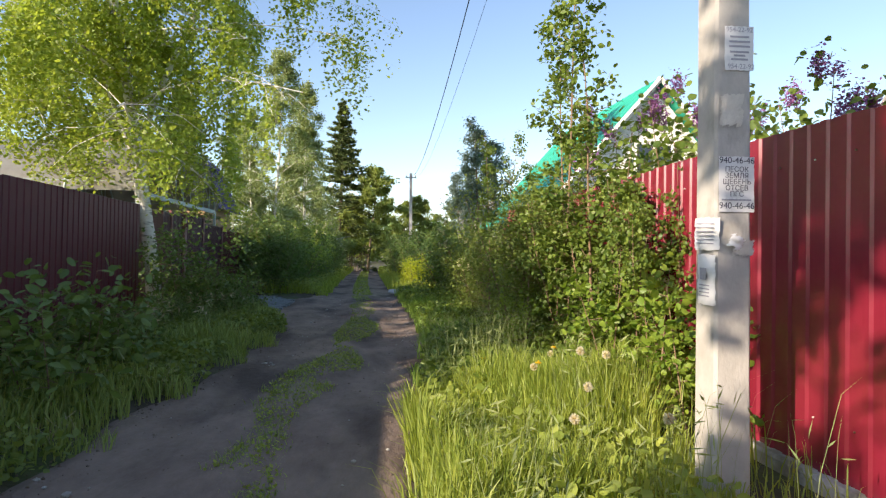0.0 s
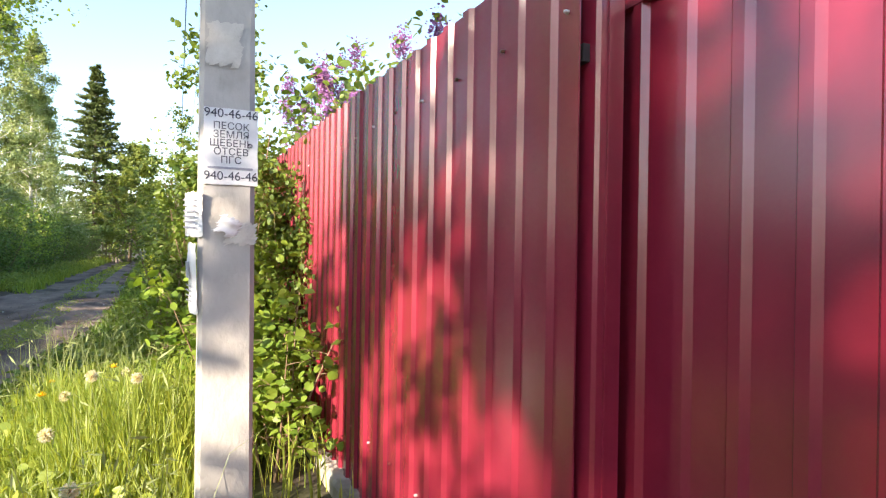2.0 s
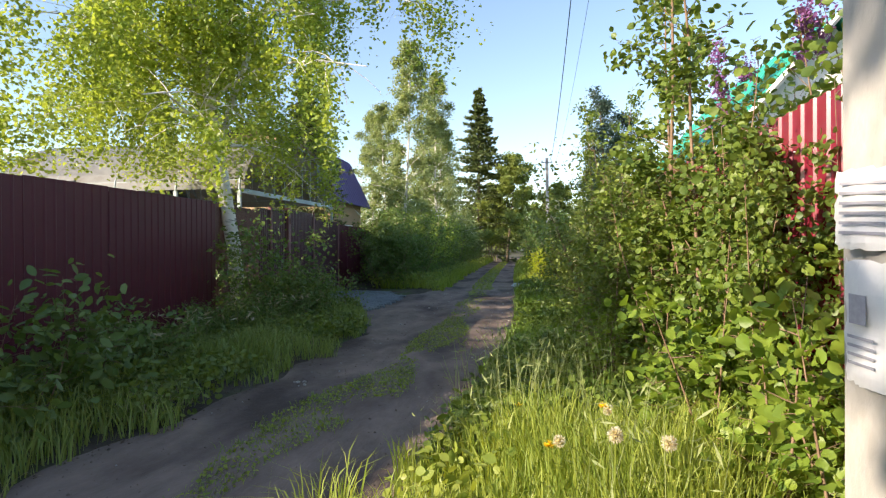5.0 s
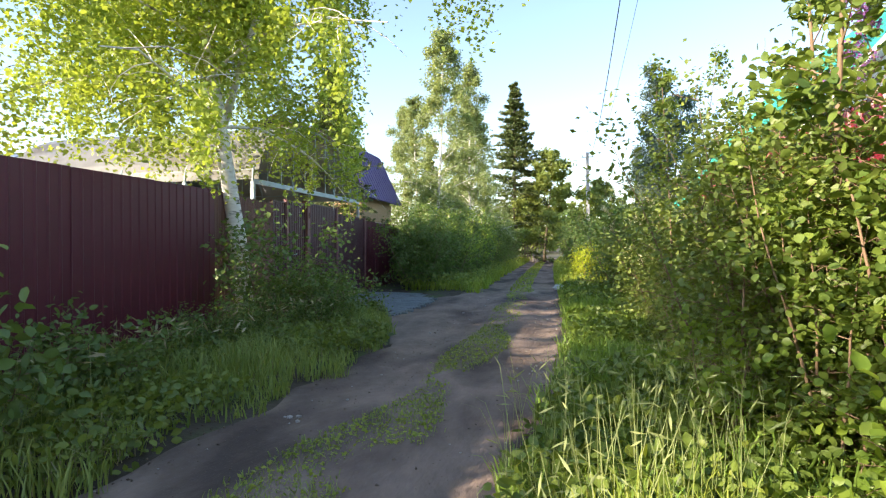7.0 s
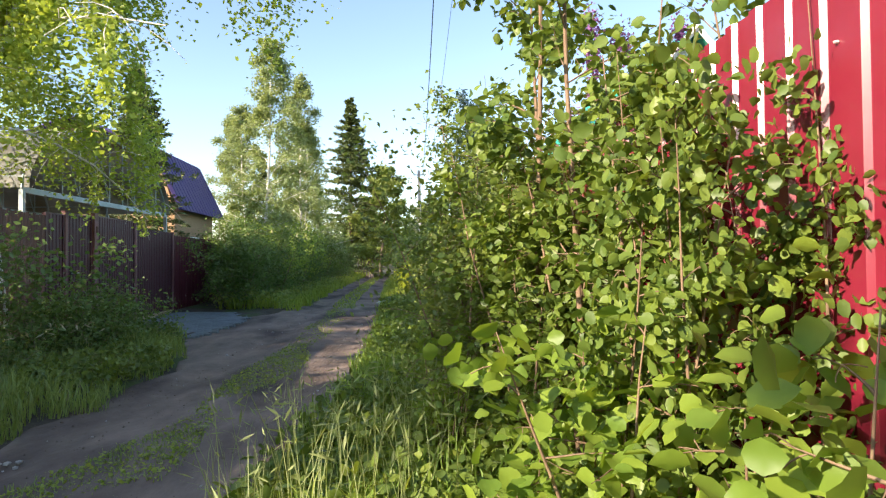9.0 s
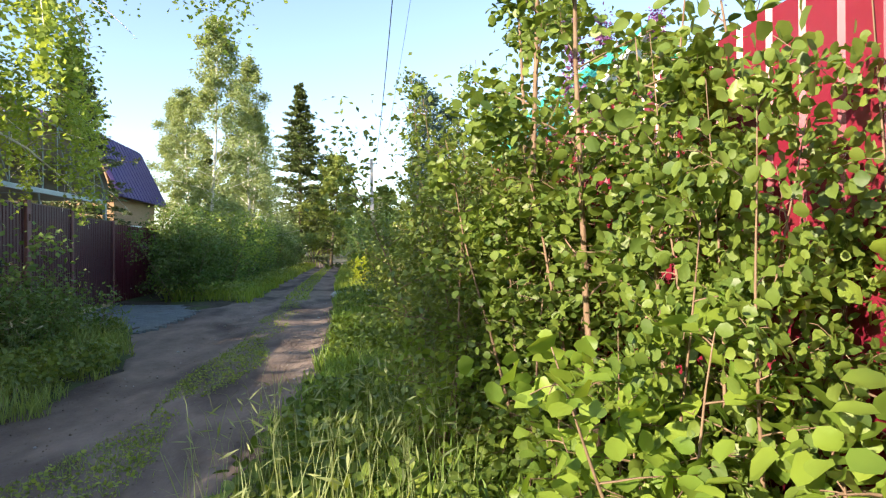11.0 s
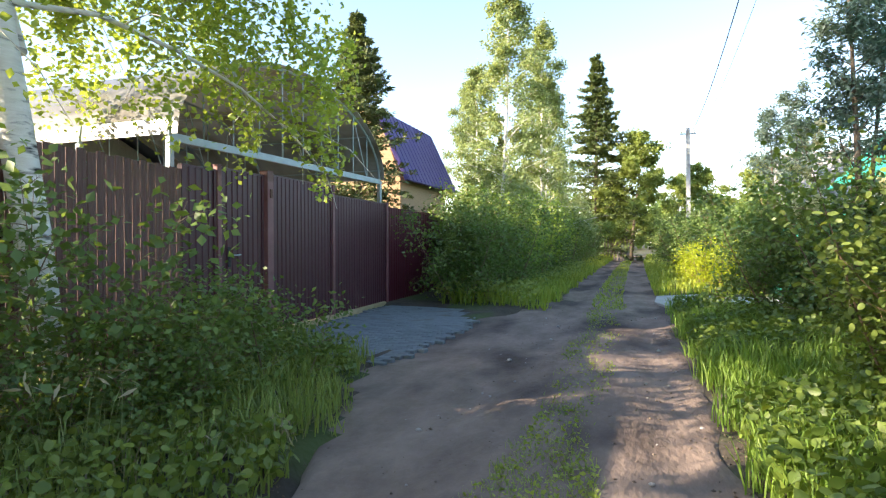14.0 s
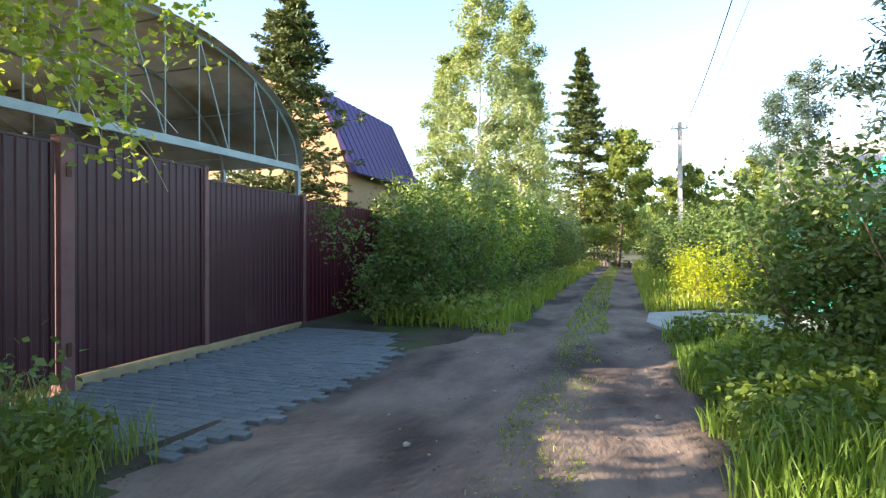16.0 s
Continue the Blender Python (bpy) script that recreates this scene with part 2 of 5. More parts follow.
class Shape:
    """Collects vertices and faces of one mesh."""

    def __init__(self):
        self.v, self.f = [], []

    def add(self, verts, faces):
        k = len(self.v)
        self.v.extend(tuple(p) for p in verts)
        self.f.extend(tuple(i + k for i in face) for face in faces)
        return self

    def box(self, x0, y0, z0, x1, y1, z1, bevel=0.0, m=None):
        """A box; with a bevel its upright edges and top are chamfered."""
        if bevel:
            b = bevel
            ring = [(x0 + b, y0), (x1 - b, y0), (x1, y0 + b), (x1, y1 - b), (x1 - b, y1), (x0 + b, y1), (x0, y1 - b), (x0, y0 + b)]
            inner = [(min(max(x, x0 + b), x1 - b), min(max(y, y0 + b), y1 - b)) for x, y in ring]
            vs = [(x, y, z0) for x, y in ring] + [(x, y, z1 - b) for x, y in ring] + [(x, y, z1) for x, y in inner]
            fs = [tuple(range(7, -1, -1)), tuple(range(16, 24))]
            for k in range(8):
                j = (k + 1) % 8
                fs += [(k, j, 8 + j, 8 + k), (8 + k, 8 + j, 16 + j, 16 + k)]
        else:
            vs = [(x, y, z) for z in (z0, z1) for x, y in ((x0, y0), (x1, y0), (x1, y1), (x0, y1))]
            fs = [(3, 2, 1, 0), (4, 5, 6, 7), (0, 1, 5, 4), (1, 2, 6, 5), (2, 3, 7, 6), (3, 0, 4, 7)]
        if m is not None:
            vs = [tuple(m @ Vector(p)) for p in vs]
        return self.add(vs, fs)

    def tube(self, points, radii, sides=6, cap=True):
        pts = [Vector(p) for p in points]
        vs, fs = [], []
        for i, p in enumerate(pts):
            d = (pts[min(i + 1, len(pts) - 1)] - pts[max(i - 1, 0)]).normalized()
            a = d.cross(Vector((0.31, 0.87, 0.17)) if abs(d.z) > 0.8 else Vector((0, 0, 1))).normalized()
            b = d.cross(a)
            r = radii[i] if hasattr(radii, "__len__") else radii
            for k in range(sides):
                w = 2 * math.pi * k / sides
                vs.append(p + a * (r * math.cos(w)) + b * (r * math.sin(w)))
        for i in range(len(pts) - 1):
            for k in range(sides):
                j = (k + 1) % sides
                fs.append((i * sides + k, i * sides + j, (i + 1) * sides + j, (i + 1) * sides + k))
        if cap:
            fs += [tuple(range(sides - 1, -1, -1)), tuple(range((len(pts) - 1) * sides, len(pts) * sides))]
        return self.add(vs, fs)

    def mesh(self, name, smooth=False):
        me = bpy.data.meshes.new(name)
        me.from_pydata([tuple(p) for p in self.v], [], self.f)
        if smooth:
            me.polygons.foreach_set("use_smooth", [True] * len(me.polygons))
        me.update()
        return me


def array_mesh(name, verts, faces):
    """A mesh from an (n, 3) array and an (m, k) array of equal-sided faces."""
    me = bpy.data.meshes.new(name)
    n, k = faces.shape
    me.vertices.add(len(verts))
    me.vertices.foreach_set("co", np.ascontiguousarray(verts, np.float32).ravel())
    me.loops.add(n * k)
    me.loops.foreach_set("vertex_index", np.ascontiguousarray(faces, np.int32).ravel())
    me.polygons.add(n)
    me.polygons.foreach_set("loop_start", np.arange(0, n * k, k, dtype=np.int32))
    me.update(calc_edges=True)
    me.validate()
    return me


def part(name, shape, mat, parent, label="", smooth=False):
    me = shape.mesh(name, smooth) if isinstance(shape, Shape) else shape
    if not me.materials:
        me.materials.append(mat)
    ob = new(name, me)
    ob.parent = parent
    return tagged(ob, label)


def thing(name, m, label, category, group="", kind=""):
    ob = new(name)
    ob.matrix_world = m
    return tagged(ob, label, category, group, kind)


def solid(name, shape, mat, label, category, kind="", m=None, smooth=False):
    me = shape.mesh(name, smooth) if isinstance(shape, Shape) else shape
    me.materials.append(mat)
    ob = new(name, me)
    if m is not None:
        ob.matrix_world = m
    return tagged(ob, label, category, kind=kind)


def unit(a):
    return a / np.maximum(np.linalg.norm(a, axis=1, keepdims=True), 1e-6)


def leaf_mesh(name, where, size, width=0.6, hang=0.3, fold=0.25, broad=False, spread=0.35, outward=None):
    """Folded leaves at the given points: slim ones of two triangles, broad ones with a rounded outline of eight."""
    n = len(where)
    tip = rng.normal(size=(n, 3))
    tip[:, 2] = tip[:, 2] * 0.6 - hang
    if outward is not None:
        tip = tip * 0.6 + outward
    tip = unit(tip)
    up = rng.normal(size=(n, 3)) * 0.75
    up[:, 2] += 0.8
    side = unit(np.cross(tip, up))
    nrm = np.cross(side, tip)
    length = (size * rng.uniform(1 - spread, 1 + spread, n))[:, None]
    half = length * width * 0.5
    lift = nrm * half * fold
    if broad:
        prof = [(0, 0, 0), (0.12, 0.62, 1), (0.45, 1.0, 1), (0.78, 0.66, 1), (1.0, 0, -0.3), (0.78, -0.66, 1), (0.45, -1.0, 1), (0.12, -0.62, 1), (0.5, 0, 0)]
        vs = np.stack([where + tip * length * a + side * half * b + lift * c for a, b, c in prof], 1)
        tri = np.array([(0, 1, 8), (1, 2, 8), (2, 3, 8), (3, 4, 8), (4, 5, 8), (5, 6, 8), (6, 7, 8), (7, 0, 8)])
    else:
        vs = np.stack([where, where + tip * length * 0.45 + side * half + lift, where + tip * length, where + tip * length * 0.45 - side * half + lift], 1)
        tri = np.array([(0, 1, 2), (0, 2, 3)])
    k = vs.shape[1]
    faces = (np.arange(n)[:, None, None] * k + tri[None]).reshape(-1, 3)
    return array_mesh(name, vs.reshape(-1, 3), faces)


def blade_mesh(name, where, height, width=0.006, lean=0.45):
    """Curved grass blades rooted at the given points."""
    n = len(where)
    h = np.asarray(height)[:, None] * rng.uniform(0.6, 1.15, (n, 1))
    a = rng.uniform(0, 2 * math.pi, n)
    out = np.stack([np.cos(a), np.sin(a), np.zeros(n)], 1)
    b = a + rng.normal(0, 0.8, n) + math.pi / 2
    side = np.stack([np.cos(b), np.sin(b), np.zeros(n)], 1) * (width * rng.uniform(0.6, 1.4, (n, 1)))
    bend = lean * rng.uniform(0.2, 1.3, (n, 1))
    up = np.array([[0, 0, 1.0]])
    mid = where + up * h * 0.55 + out * h * bend * 0.25
    high = where + up * h * 0.88 + out * h * bend * 0.62
    tip = where + up * h * (1.02 - 0.2 * bend) + out * h * bend * 1.05
    vs = np.stack([where - side, where + side, mid - side * 0.9, mid + side * 0.9, high - side * 0.6, high + side * 0.6, tip], 1)
    tri = np.array([(0, 1, 3), (0, 3, 2), (2, 3, 5), (2, 5, 4), (4, 5, 6)])
    return array_mesh(name, vs.reshape(-1, 3), (np.arange(n)[:, None, None] * 7 + tri[None]).reshape(-1, 3))


def curve_points(start, way, length, n=5, droop=0.0, wobble=0.05):
    p, d = np.array(start, float), np.array(way, float)
    pts = [p.copy()]
    for _ in range(n - 1):
        d = d + rng.normal(0, wobble, 3)
        d[2] -= droop / n
        d /= np.linalg.norm(d)
        p = p + d * length / (n - 1)
        pts.append(p.copy())
    return pts


def along(pts, u):
    k = min(int(u * (len(pts) - 1)), len(pts) - 2)
    w = u * (len(pts) - 1) - k
    return pts[k] * (1 - w) + pts[k + 1] * w


def tree(name, loc, label, category, trunks, limb_n, limb_len, limb_up, leaf_n, leaf_size, m_bark, m_leaf, low=0.25, droop=0.4, scatter=0.12,
         hang=0.0, width=0.62, broad=False, shape=lambda u: 1 - 0.75 * u, twig_n=6, group="", blossom=None, leaf_hang=0.3, clump=0.0, seed=1, fold=0.25, clear=0.0):
    """A tree or shrub: trunks (start, way, length, radius), limbs on them, twigs on these, and leaves in uneven clumps about the twigs."""
    global rng
    kept, rng = rng, np.random.default_rng(seed + int(abs(loc[0] * 100) + abs(loc[1] * 10)))
    root = thing(name, pose(*loc), label, category, group)
    ends = []
    for start, way, length, radius in trunks:
        tp = curve_points(start, way, length, 9, wobble=0.035)
        woody = len(trunks) < 4 and radius > 0.03
        stem = Shape().tube(tp, [radius * (1 - 0.88 * k / 8) for k in range(9)], 9 if woody else 5)
        if woody:
            part("trunk", stem, m_bark, root, smooth=True)
        az = rng.uniform(0, 6)
        limbs = stem
        for k in range(limb_n):
            u = low + (0.98 - low) * (k + rng.uniform(0, 1)) / limb_n
            az += 2.4 + rng.normal(0, 0.3)
            span = limb_len * shape((u - low) / (1 - low)) * rng.uniform(0.7, 1.15)
            rise = limb_up + rng.normal(0, 0.12)
            way2 = np.array([math.cos(az), math.sin(az), rise])
            if woody:
                limbs = Shape()
            lp = curve_points(along(tp, u), way2 / np.linalg.norm(way2), span, 6, droop, 0.07)
            r0 = max(0.004, radius * (0.25 if woody else 0.42) * (1 - 0.6 * u))
            limbs.tube(lp, [r0 * (1 - 0.15 * i) for i in range(6)], 5 if radius > 0.03 else 3, cap=False)
            for j in range(twig_n):
                w = rng.uniform(0.2, 1.0)
                tw = rng.normal(size=3)
                tw[2] = tw[2] * 0.5 + 0.1
                tw = tw / np.linalg.norm(tw) + way2 * 0.5
                qp = curve_points(along(lp, w), tw / np.linalg.norm(tw), span * rng.uniform(0.16, 0.4), 4, droop * 1.6, 0.12)
                limbs.tube(qp, [max(0.0015, r0 * 0.3 * (1 - 0.2 * i)) for i in range(4)], 3, cap=False)
                ends += [(qp[i], qp[i + 1]) for i in range(3)]
            if woody:
                part("limb", limbs, m_bark, root, smooth=True)
        if not woody:
            part("stem", stem, m_bark, root, smooth=True)
    a, b = np.array([e[0] for e in ends]), np.array([e[1] for e in ends])
    if clump:
        odds = np.repeat(rng.gamma(1 / clump, 1.0, len(ends) // 3 + 1), 3)[:len(ends)]
        pick = rng.choice(len(ends), leaf_n, p=odds / odds.sum())
    else:
        pick = rng.integers(0, len(ends), leaf_n)
    where = a[pick] + (b - a)[pick] * rng.uniform(0, 1, (leaf_n, 1)) + rng.normal(0, scatter, (leaf_n, 3))
    if hang:
        where[:, 2] -= hang * rng.uniform(0, 1, leaf_n) ** 1.6
    where[:, 2] = np.maximum(where[:, 2], 0.06)
    where = where[where[:, 2] > clear + 0.35 * np.sin(where[:, 0] * 5 + where[:, 1] * 3) * (clear > 0)]
    part("crown" if category == "tree" else "foliage", leaf_mesh("leaves", where, leaf_size, width, leaf_hang, fold, broad=broad), m_leaf, root)
    if blossom:
        for mat, count, radius, size, per in blossom:
            tops = sorted(ends, key=lambda e: -(e[1][2] + 0.35 * np.linalg.norm(e[1][:2])))[: count * 3]
            for k in range(count):
                c = tops[(k * 3) % len(tops)][1]
                rad = rng.normal(size=(per, 3)) * np.array([radius * 0.5, radius * 0.5, radius])
                part("blossom", leaf_mesh("petals", c + rad, size, 0.8, 0.0), mat, root)
    rng = kept
    return root


def again(ob, x, y, z, turn, size=1.0, label=""):
    """Another of the same plant, turned and scaled."""
    other = copy_thing(ob, pose(x, y, z, 0, 0, turn))
    other.scale = (size, size, size)
    return tagged(other, label)

# ---- the ground and the lane ----
LANE = ((-8, -1.15), (0, -0.98), (5, -0.80), (8, -0.52), (11, -0.45), (14, -0.55), (18, -0.68), (23, -0.95), (35, -1.35), (60, -2.0), (90, -2.7))


def lane_x(y):
    return np.interp(y, [p[0] for p in LANE], [p[1] for p in LANE])


def yard(y):
    """How far the lane widens towards the brown gate."""
    return 1.15 * np.exp(-(np.maximum(np.abs(y - 14.8) - 1.2, 0) / 2.4) ** 2)


def rough(x, y):
    """Low undulation, the same for everything that stands on the ground."""
    return 0.012 * np.sin(x * 2.3 + y * 0.7) + 0.010 * np.sin(y * 1.9 - x * 1.1) + 0.006 * np.sin(x * 6.1 + 1.3) * np.sin(y * 4.3)


def ground_z(x, y):
    off = np.abs(x - lane_x(y))
    bank = 0.07 * np.clip((off - 1.1) / 0.5, 0, 1)
    near = np.clip(1 - (np.abs(y - 20) - 45) / 10, 0, 1) * np.clip(1 - (np.abs(x) - 8) / 4, 0, 1)
    under = np.where(off < 0.95, -0.09, 0.0)
    under = np.where((x > -5.2) & (x < np.interp(y, [13.0, 15.8, 18.05], [-2.8, -2.65, -3.4])) & (y > 13.1) & (y < 18.0), -0.12, under)
    wide = 1.06 + yard(y)
    under = np.where((lane_x(y) - x < wide) & (lane_x(y) - x > 0.9) & (y > 9.5) & (y < 20), -0.12, under)
    under = np.where((x > 0.5) & (x < 3.8) & (y > 19.1) & (y < 22.1), -0.12, under)
    return (bank + rough(x, y)) * near - 0.03 + under


def grid_mesh(name, xs, ys, height):
    gx, gy = np.meshgrid(xs, ys)
    gz = height(gx, gy)
    w, h = len(xs), len(ys)
    i, j = np.meshgrid(np.arange(w - 1), np.arange(h - 1))
    k = (j * w + i).ravel()
    me = array_mesh(name, np.stack([gx, gy, gz], -1).reshape(-1, 3), np.stack([k, k + 1, k + w + 1, k + w], 1))
    me.polygons.foreach_set("use_smooth", [True] * len(me.polygons))
    return me


far = [-900, -300, -120, -60, -30, -18]
ground = grid_mesh("ground", np.array(far + list(np.arange(-12, 10.1, 0.22)) + [16, 30, 60, 120, 300, 900]),
                   np.array(far + list(np.arange(-10, 66, 0.3)) + [80, 120, 250, 500, 1200]), ground_z)
solid("ground", ground, M_SOIL, "dark soil and low green growth beside the lane", "ground", "structure")


def lane_mesh():
    """The trodden lane, its rims wandering, a shallow rut under each wheel and a raised middle."""
    ys = np.arange(-9, 64, 0.16)
    us = np.linspace(-1, 1, 33)
    rows = []
    for y in ys:
        left = 1.18 + 0.10 * math.sin(y * 1.7) + 0.07 * math.sin(y * 4.1 + 1) + float(yard(y))
        right = 1.14 + 0.08 * math.sin(y * 1.3 + 2) + 0.06 * math.sin(y * 3.7) + 0.5 * math.exp(-((y - 20.4) / 1.4) ** 2)
        x = lane_x(y) + np.where(us < 0, us * left, us * right)
        off = x - lane_x(y)
        rut = -0.030 * np.exp(-((np.abs(off) - 0.72) / 0.22) ** 2) + 0.014 * np.exp(-(off / 0.2) ** 2)
        z = rough(x, np.full_like(x, y)) - 0.012 + rut + 0.006 * np.sin(off * 9 + y * 3.1) * np.sin(y * 5.3)
        z = np.where(np.abs(us) > 0.99, z - 0.05, z)
        rows.append(np.stack([x, np.full_like(x, y), z], 1))
    w, h = len(us), len(ys)
    i, j = np.meshgrid(np.arange(w - 1), np.arange(h - 1))
    k = (j * w + i).ravel()
    me = array_mesh("road", np.concatenate(rows), np.stack([k, k + 1, k + w + 1, k + w], 1))
    me.polygons.foreach_set("use_smooth", [True] * len(me.polygons))
    return me


solid("road", lane_mesh(), M_ROAD, "rutted brown earth lane with two pale wheel tracks", "lane", "structure")


def outline_slab(pts, z0, z1):
    s = Shape()
    n = len(pts)
    return s.add([(x, y, z0) for x, y in pts] + [(x, y, z1) for x, y in pts],
                 [tuple(range(n - 1, -1, -1)), tuple(range(n, 2 * n))] + [(k, (k + 1) % n, n + (k + 1) % n, n + k) for k in range(n)])


slab = outline_slab([(0.42, 19.3), (1.2, 18.9), (4.0, 18.9), (4.0, 22.3), (1.0, 22.4), (0.15, 21.7), (0.1, 20.3)], -0.1, 0.035)
solid("pavement_slab", slab, M_SLAB, "pale grey concrete slab of a driveway", "driveway", "structure")

# ---- sheet steel fences ----


def sheet(width, height, pitch=0.115, rise=0.012, flat=0.55, skew=0.0, thick=0.004):
    """A profiled steel sheet along x, proud towards +y, its top edge rising by skew over its width."""
    line = []
    x = 0.0
    while x < width - 1e-6:
        for dx, d in ((0.0, 0), (pitch * flat, 0), (pitch * flat + 0.012, rise), (pitch - 0.012, rise)):
            if x + dx < width:
                line.append((x + dx, d))
        x += pitch
    line.append((width, 0))
    s = Shape()
    n = len(line)
    vs = []
    for back in (0, thick):
        for up in (0, 1):
            vs += [(px, d - back, up * (height + skew * px / width)) for px, d in line]
    fs = []
    for k in range(n - 1):
        fs += [(k, n + k, n + k + 1, k + 1), (2 * n + k, 2 * n + k + 1, 3 * n + k + 1, 3 * n + k), (n + k, 3 * n + k, 3 * n + k + 1, n + k + 1), (k, k + 1, 2 * n + k + 1, 2 * n + k)]
    fs += [(0, 2 * n, 3 * n, n), (n - 1, 2 * n - 1, 4 * n - 1, 3 * n - 1)]
    return s.add(vs, fs)


def screw(parent, x, y, z, mat, r=0.007):
    s = Shape().tube([(x, y - 0.004, z), (x, y + 0.004, z), (x, y + 0.008, z)], [r, r, r * 0.55], 7)
    return part("screw", s, mat, parent)


def sheet_fence(name, label, p0, p1, z0, top0, top1, mat, sheet_w=1.15, pitch=0.115, rise=0.012, flat=0.55, screws=(), posts=True):
    """A run of overlapping sheets from p0 to p1 that faces the left of that way."""
    d = Vector((p1[0] - p0[0], p1[1] - p0[1], 0))
    root = thing(name, pose(p0[0], p0[1], z0, 0, 0, math.degrees(math.atan2(d.y, d.x))), label, "fence")
    run, x, k = d.length, 0.0, 0
    while x < run - 0.02:
        w = min(sheet_w, run - x)
        h0 = top0 + (top1 - top0) * x / run - z0
        h1 = top0 + (top1 - top0) * (x + w) / run - z0
        ob = part("sheet", sheet(w - 0.002, h0 + 0.006 * (k % 3 - 1), pitch, rise, flat, h1 - h0), mat, root)
        ob.location = (x, 0.003 * (k % 2), 0)
        if posts:
            px = max(x, 0.2)
            part("post", Shape().box(px - 0.03, -0.075, -0.1, px + 0.03, -0.012, h0 - 0.05), M_DARK, root)
        for z in screws:
            for j in range(0, int(w / pitch), 2):
                screw(root, x + j * pitch + pitch * 0.28, 0.005, z + 0.012 * math.sin(k * 7 + j * 3), M_RUST if (j + k) % 3 else M_ZINC, 0.005)
        x += sheet_w
        k += 1
    for z in (0.35, top0 - z0 - 0.3):
        part("rail", Shape().box(0, -0.05, z, run, -0.012, z + 0.04), M_DARK, root)
    return root


sheet_fence("red_fence", "tall dark red profiled steel fence on a concrete kerb", (2.354, 1.518), (2.40, 11.4), 0.13, 2.01, 2.20, M_RED, pitch=0.142, rise=0.014, sheet_w=1.136, screws=(0.28, 1.70))
# the return at the gate: a folded corner and the post
corner = thing("gate_post", pose(2.36, 1.56, 0.0), "folded dark red steel gate post between fence and gate", "gate post")
part("casing", Shape().box(0.024, -0.07, 0.05, 0.105, 0.06, 1.88, 0.008), M_RED, corner)
part("cap", Shape().box(0.018, -0.076, 1.88, 0.111, 0.066, 1.892), M_RED, corner)
part("edge_fold", Shape().box(0.050, -0.076, 0.05, 0.058, -0.0705, 1.87), M_RED, corner)
gate = thing("red_gate", pose(2.53, -2.33, 0.0, 0, 0, 90), "dark red profiled steel gate with a top rail", "gate")
for k in range(4):
    w = (1.188, 1.188, 1.188, 0.40)[k]
    ob = part("sheet", sheet(w - 0.002, 1.80, 0.132, 0.016, 0.62), M_RED, gate)
    ob.location = (0.036 + 1.188 * k, 0.003 * (k % 2), 0.08)
part("top_rail", Shape().box(0, -0.05, 1.86, 4.04, 0.022, 1.90, 0.006), M_RED, gate)
part("bottom_rail", Shape().box(0, -0.05, 0.10, 4.04, -0.008, 0.15), M_DARK, gate)
part("stile", Shape().box(3.99, -0.05, 0.08, 4.04, 0.024, 1.90, 0.005), M_RED, gate)
hinge = part("hinge", Shape().tube([(4.06, 0.03, 1.78), (4.06, 0.03, 1.86)], 0.014, 8).box(4.02, 0.02, 1.80, 4.075, 0.03, 1.83), M_RUST, gate)
for j in range(16):
    screw(gate, 3.828 - j * 0.132, 0.004, 1.04, M_ZINC, 0.0045)
kerb = Shape()
for k in range(10):
    kerb.box(2.27 + 0.01 * (k % 3), 1.6 + k * 1.0, -0.15, 2.52, 2.59 + k * 1.0, 0.13 + 0.008 * (k % 2), 0.02)
solid("concrete_kerb", kerb, M_KERB, "stained pale concrete kerb under the red fence", "kerb", "structure")

sheet_fence("plum_fence", "dark plum profiled steel fence in shade", (-3.98, 9.8), (-3.80, -7.0), 0.08, 2.04, 2.0, M_PLUM, pitch=0.13, flat=0.7, rise=0.010)
sheet_fence("plum_fence", "dark plum steel fence return past the hedge", (-5.35, 24.0), (-5.05, 18.4), 0.05, 2.0, 2.0, M_PLUM, pitch=0.13, flat=0.7)


def slat_fence(p0, p1, top, n):
    d = Vector((p1[0] - p0[0], p1[1] - p0[1], 0))
    root = thing("slat_fence", pose(p0[0], p0[1], 0, 0, 0, math.degrees(math.atan2(d.y, d.x))), "brown steel slat fence with narrow gaps, beside the birch", "fence")
    step = d.length / n
    me = sheet(step * 0.95, top - 0.12, step * 0.5, 0.008, 0.5).mesh("slat")
    for k in range(n):
        ob = part("slat", me, M_BOARD, root)
        ob.location = (k * step, 0.0, 0.1 + 0.012 * math.sin(k * 2.7))
    for z in (0.4, top - 0.35):
        part("rail", Shape().box(0, -0.05, z, d.length, -0.012, z + 0.04), M_DARK, root)
    for x in (0.0, d.length * 0.5, d.length):
        part("post", Shape().box(x - 0.03, -0.09, -0.1, x + 0.03, -0.03, top - 0.03), M_BROWN, root)
    return root


slat_fence((-4.62, 12.5), (-4.2, 9.95), 2.08, 24)

# ---- the brown gate with its posts ----
GA, GB = Vector((-4.68, 13.3, 0)), Vector((-5.03, 18.3, 0))


def gate_at(y):
    return GA.x + (GB.x - GA.x) * (y - GA.y) / (GB.y - GA.y)


